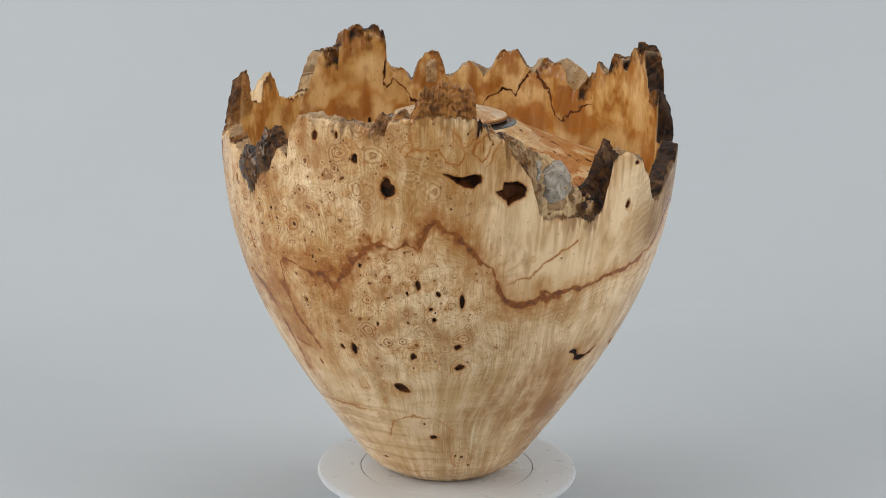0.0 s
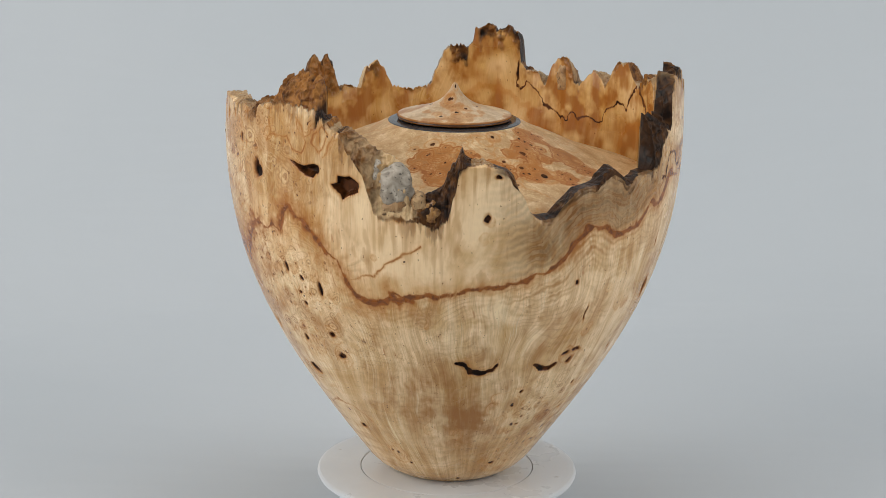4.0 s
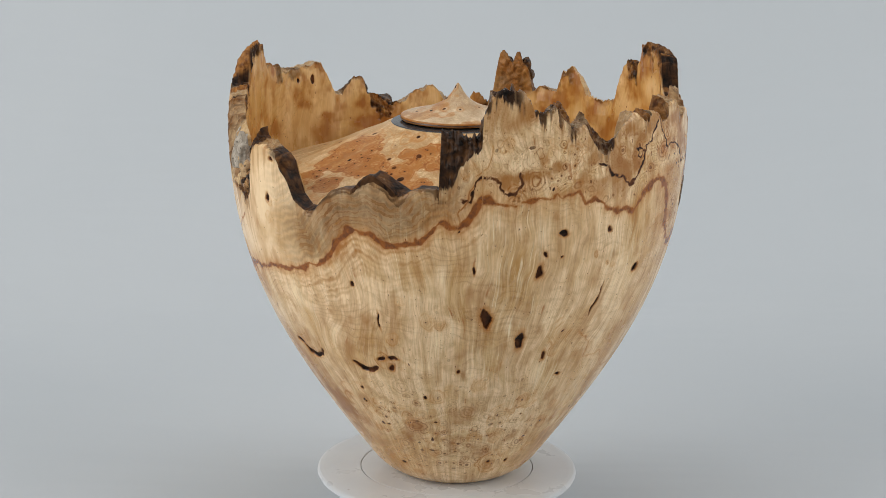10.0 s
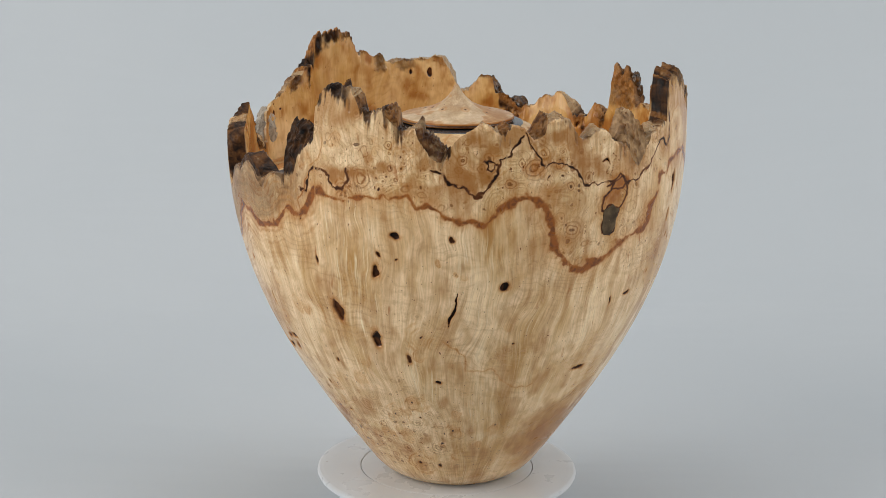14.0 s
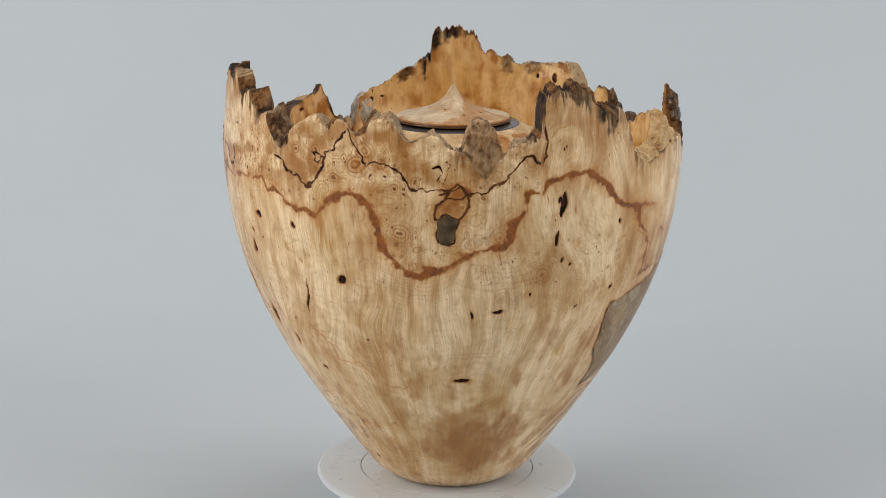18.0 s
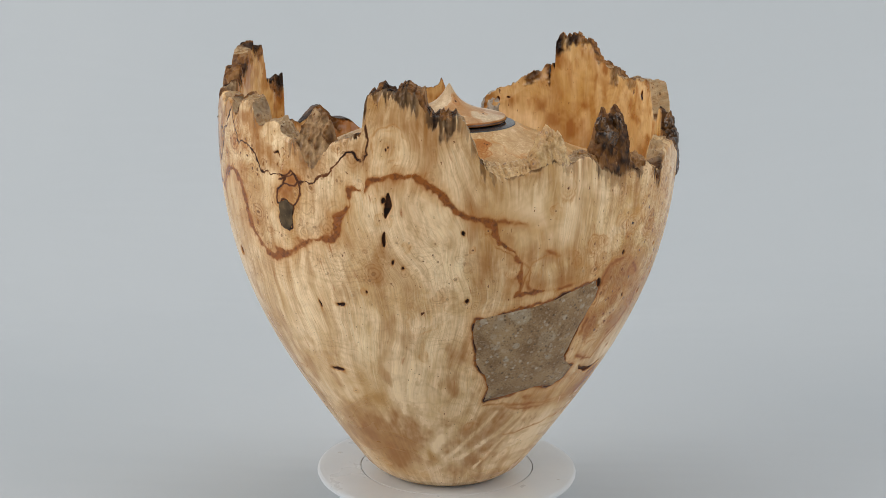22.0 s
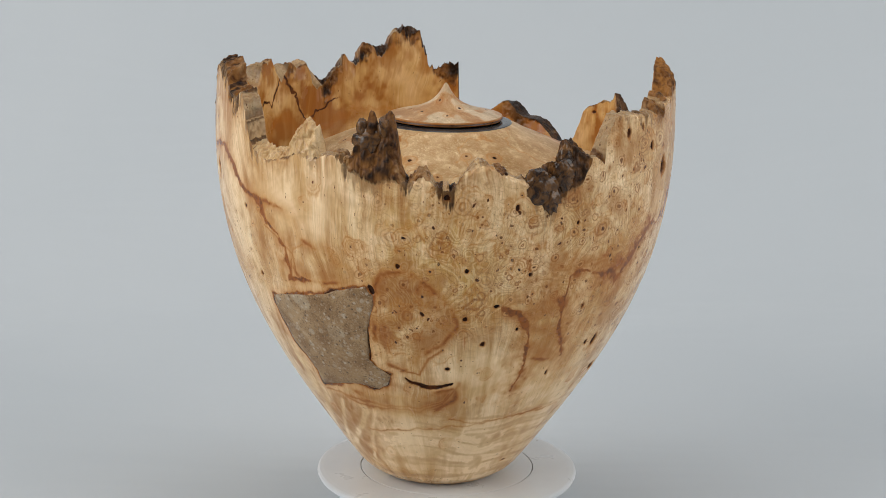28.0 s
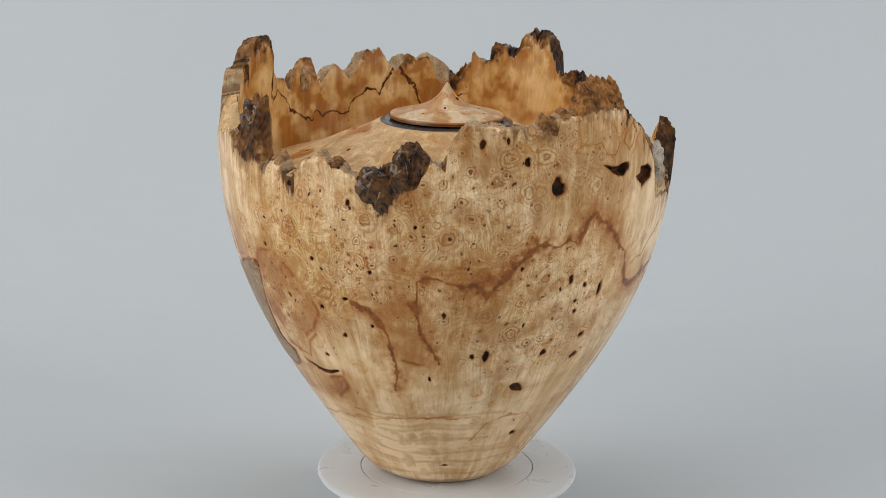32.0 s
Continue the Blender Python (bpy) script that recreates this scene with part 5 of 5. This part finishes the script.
def outline_patch(name, poly, material, lift, label, parent):
    """A slab that follows the vessel's face within an outline, with rounded edges."""
    p = np.array(poly, float)
    cd, cz = p[:, 0].mean(), p[:, 1].mean()
    ring, n = [], len(p)
    for i in range(n):
        for t in np.linspace(0, 1, 6, endpoint=False):
            q = p[i] * (1 - t) + p[(i + 1) % n] * t
            k = 0.6 * math.sin(i * 12.9 + t * 31)
            ring.append((q[0] + 0.18 * k, q[1] + 0.5 * k))
    ring = np.array(ring)
    rows = []
    for s, dr in ((1.0, -3.0), (0.998, lift - 0.4), (0.985, lift), (0.9, lift + 0.02), (0.75, lift), (0.6, lift), (0.45, lift), (0.3, lift), (0.15, lift), (0.01, lift)):
        q = np.array([cd, cz]) + (ring - [cd, cz]) * s
        r = radius_at(q[:, 1]) + dr
        rows.append(np.stack([r * np.cos(np.radians(q[:, 0])), r * np.sin(np.radians(q[:, 0])), q[:, 1]], -1))
    me = grid_mesh(name, np.array(rows) * MM)
    return part(name, me, material, parent, label)


outline_patch("stone_inlay", STONE, STONE_GREY, 0.35, "polished grey-brown speckled stone grown into the wood", VESSEL)
outline_patch("resin_inlay", RESIN, RESIN_DARK, 0.3, "dark grey mineral inclusion", VESSEL)


def nodule(deg, z, r, size, material, seed, label, detail=4):
    """A knobbly lump of bark on the edge."""
    bm = bmesh.new()
    bmesh.ops.create_icosphere(bm, subdivisions=detail, radius=1.0)
    for vert in bm.verts:
        n = vert.co.normalized()
        k = 1 + 0.26 * noise.noise(n * 1.5 + Vector((seed, 0, 0))) + 0.16 * noise.noise(n * 3.2 + Vector((0, seed, 0))) + 0.04 * noise.noise(n * 9 + Vector((0, 0, seed)))
        vert.co = n * k
        vert.co = Vector((vert.co.x * size[0], vert.co.y * size[1], vert.co.z * size[2])) * MM
    bmesh.ops.rotate(bm, matrix=Euler((0, 0, radians(deg))).to_matrix(), verts=bm.verts)
    a = radians(deg)
    bmesh.ops.translate(bm, vec=(r * MM * math.cos(a), r * MM * math.sin(a), z * MM), verts=bm.verts)
    for face in bm.faces:
        face.smooth = True
    part("bark_nodule", bm, material, VESSEL, label)


for i, (nd, nz, nr, ns, nm, text) in enumerate([
        (212.4, 251, 164, (7, 13, 13), BARK, "glossy dark brown bark lump"),
        (218.6, 259, 164, (6, 9, 12), BARK, "glossy dark brown bark lump"),
        (215.2, 242, 164, (6, 8, 10), BARK, "glossy dark brown bark lump"),
        (219.2, 270, 163, (4, 6, 9), BARK, "dark brown bark knob"),
        (295.6, 252, 161, (7, 13, 17), BARK_GREY, "weathered grey bark lump"), (295.4, 238, 162, (6, 13, 9), BARK_PALE, "brown bark lump"),
        (291, 257, 161, (4, 6, 12), BARK_GREY, "grey bark ridge"), (301.6, 241, 161, (5, 6, 10), BARK_PALE, "brown bark lump"),
        # the lump at 98.6 degrees is dark to stand for a hollow's shade
        (171.0, 279, 162, (5, 10, 10), BARK, "rough brown bark lump"), (95.8, 282, 158, (5, 7, 15), BARK_PALE, "brown bark finger"), (98.6, 268, 164, (2.5, 3.5, 9), BARK, "dark lump for the shade of a hollow in the bark"),
        (169.4, 289, 161, (4, 4, 7), BARK, "dark brown bark horn"), (174.8, 289, 161, (4, 4, 7), BARK, "dark brown bark horn"),
        (176.4, 267, 161, (5, 5, 7), BARK_HONEY, "honey brown burl lump"),
        (166.2, 264, 163, (4, 4, 6), BARK_HONEY, "honey brown burl lump"), (163.6, 268, 161, (4, 4, 5), BARK_HONEY, "honey brown burl lump"),
        (172.0, 263, 163, (4, 4, 6), BARK_HONEY, "honey brown burl lump"),
        (305.0, 236, 161, (6, 7, 9), BARK_HONEY, "honey brown bark lump in the notch")]):
    nodule(nd, nz, nr, ns, nm, i * 3.7, text)

tagged(VESSEL, "turned pale burl wood vessel with jagged natural bark edge", "wooden vessel")


# ---- the lid ----
def lid():
    root = new("lid")
    prof = spline([(0.5, 298.4), (1.7, 296.8), (3.4, 293.6), (6.2, 289.6), (11, 285.2), (18, 281.6), (26, 279.0), (34, 277.0), (40, 275.6), (42.2, 274.9)], 60)
    seg = 256
    a = np.linspace(0, 2 * np.pi, seg, endpoint=False)
    under = np.array([(42.5, 274.2), (42.5, 272.6), (42.0, 271.9), (38, 272.6), (36, 272.6)])
    p = np.concatenate([prof, under])
    co = np.stack([p[:, :1] * np.cos(a), p[:, :1] * np.sin(a), p[:, 1:] + 0 * a], -1)
    me = grid_mesh("cap", co[::-1] * MM)
    X, Y, Z = co[::-1, :, 0], co[::-1, :, 1], co[::-1, :, 2]
    big, mid = fbm(X / 18, Y / 18, Z / 18, 3, 231), fbm(X / 6, Y / 6, Z / 6, 3, 241)
    level = fbm(X / 13, Y / 13, Z / 13, 2, 251) + 0.2 * mid
    patch = np.clip(level * 5 - 0.4, 0, 1)
    rimdark = np.clip((np.hypot(X, Y) - 41.7) * 3, 0, 1) * 1.1
    fig = np.stack([np.clip(0.6 * np.exp(-((level - 0.1) / 0.06)**2), 0, 0.6), 0 * X, np.clip(patch * 0.6 + rimdark, 0, 0.95), big * 22 + mid * 3], -1)
    for hx, hy, ks in ((2.5, -8.5, 1.5), (3.9, -7.6, 1.0), (1.8, -1.4, 0.7), (11.1, -28.9, 1.3), (15.7, -17.2, 1.3), (16.7, -7.5, 1.3), (17.4, 4.7, 1.0),
                       (-12.5, -12.4, 1.2), (17.2, -16.7, 0.9), (-20, 14, 1.2), (-8, 25, 1.0), (-28, -6, 1.1), (6, 17, 1.0), (-9, 3, 0.9)):
        q = np.hypot(X - hx + 0.3 * mid, Y - hy + 0.3 * mid) / ks
        fig[..., 1] = np.maximum(fig[..., 1], np.clip((1.0 - q) * 3, 0, 1))
        fig[..., 0] = np.maximum(fig[..., 0], 0.4 * np.exp(-((q - 2.6) / 0.6)**2))
        w = np.exp(-(q / 4)**4)
        fig[..., 3] = fig[..., 3] * (1 - w) + w * q * ks * 2
    skin = np.stack([0 * X, 0 * X, np.clip(0.05 + 0.3 * patch, 0, 1), -0.4 + 0.9 * patch], -1)
    put_colour(me, "figure", fig)
    put_colour(me, "skin", skin)
    put_flow(me, X, Y, Z)
    part("cap", me, WOOD_LID, root, "flared burl cap with a small pointed finial")
    # underside coloured dark: the shade in the gap under the cap
    under_side = lathe("underside", [(33, 272.4), (41.4, 271.9), (42.2, 272.2), (42.75, 273.2), (42.75, 273.9)], 160)
    part("underside", under_side, NECK_WOOD, root, "underside of the cap, dark brown for the shade beneath it")
    neck = lathe("neck", [(0, 262), (32, 262), (33, 264), (33, 270.9), (37.5, 270.95), (38, 271.4), (38, 272.9), (36, 273)], 128)
    part("neck", neck, NECK_WOOD, root, "dark brown plug")
    tagged(root, "flared burl wood lid with a small pointed finial", "lid")
    return root


LID = lid()


# ---- movement: all on the plate turn with it ----
def motions():
    seat = Matrix.Translation((-0.00302, 0.00596, PLATE_TOP)) @ Euler((radians(0.303), radians(0.437), 0)).to_matrix().to_4x4()
    times = [0.5 * k for k in range(65)]
    for thing, rest in ((VESSEL, seat), (LID, seat)):
        walk(thing, [(t, pose(0, 0, 0, 0, 0, -SPIN * t) @ rest) for t in times])
    walk(PLATE, [(t, pose(0, 0, 0, 0, 0, -SPIN * t)) for t in times])


motions()
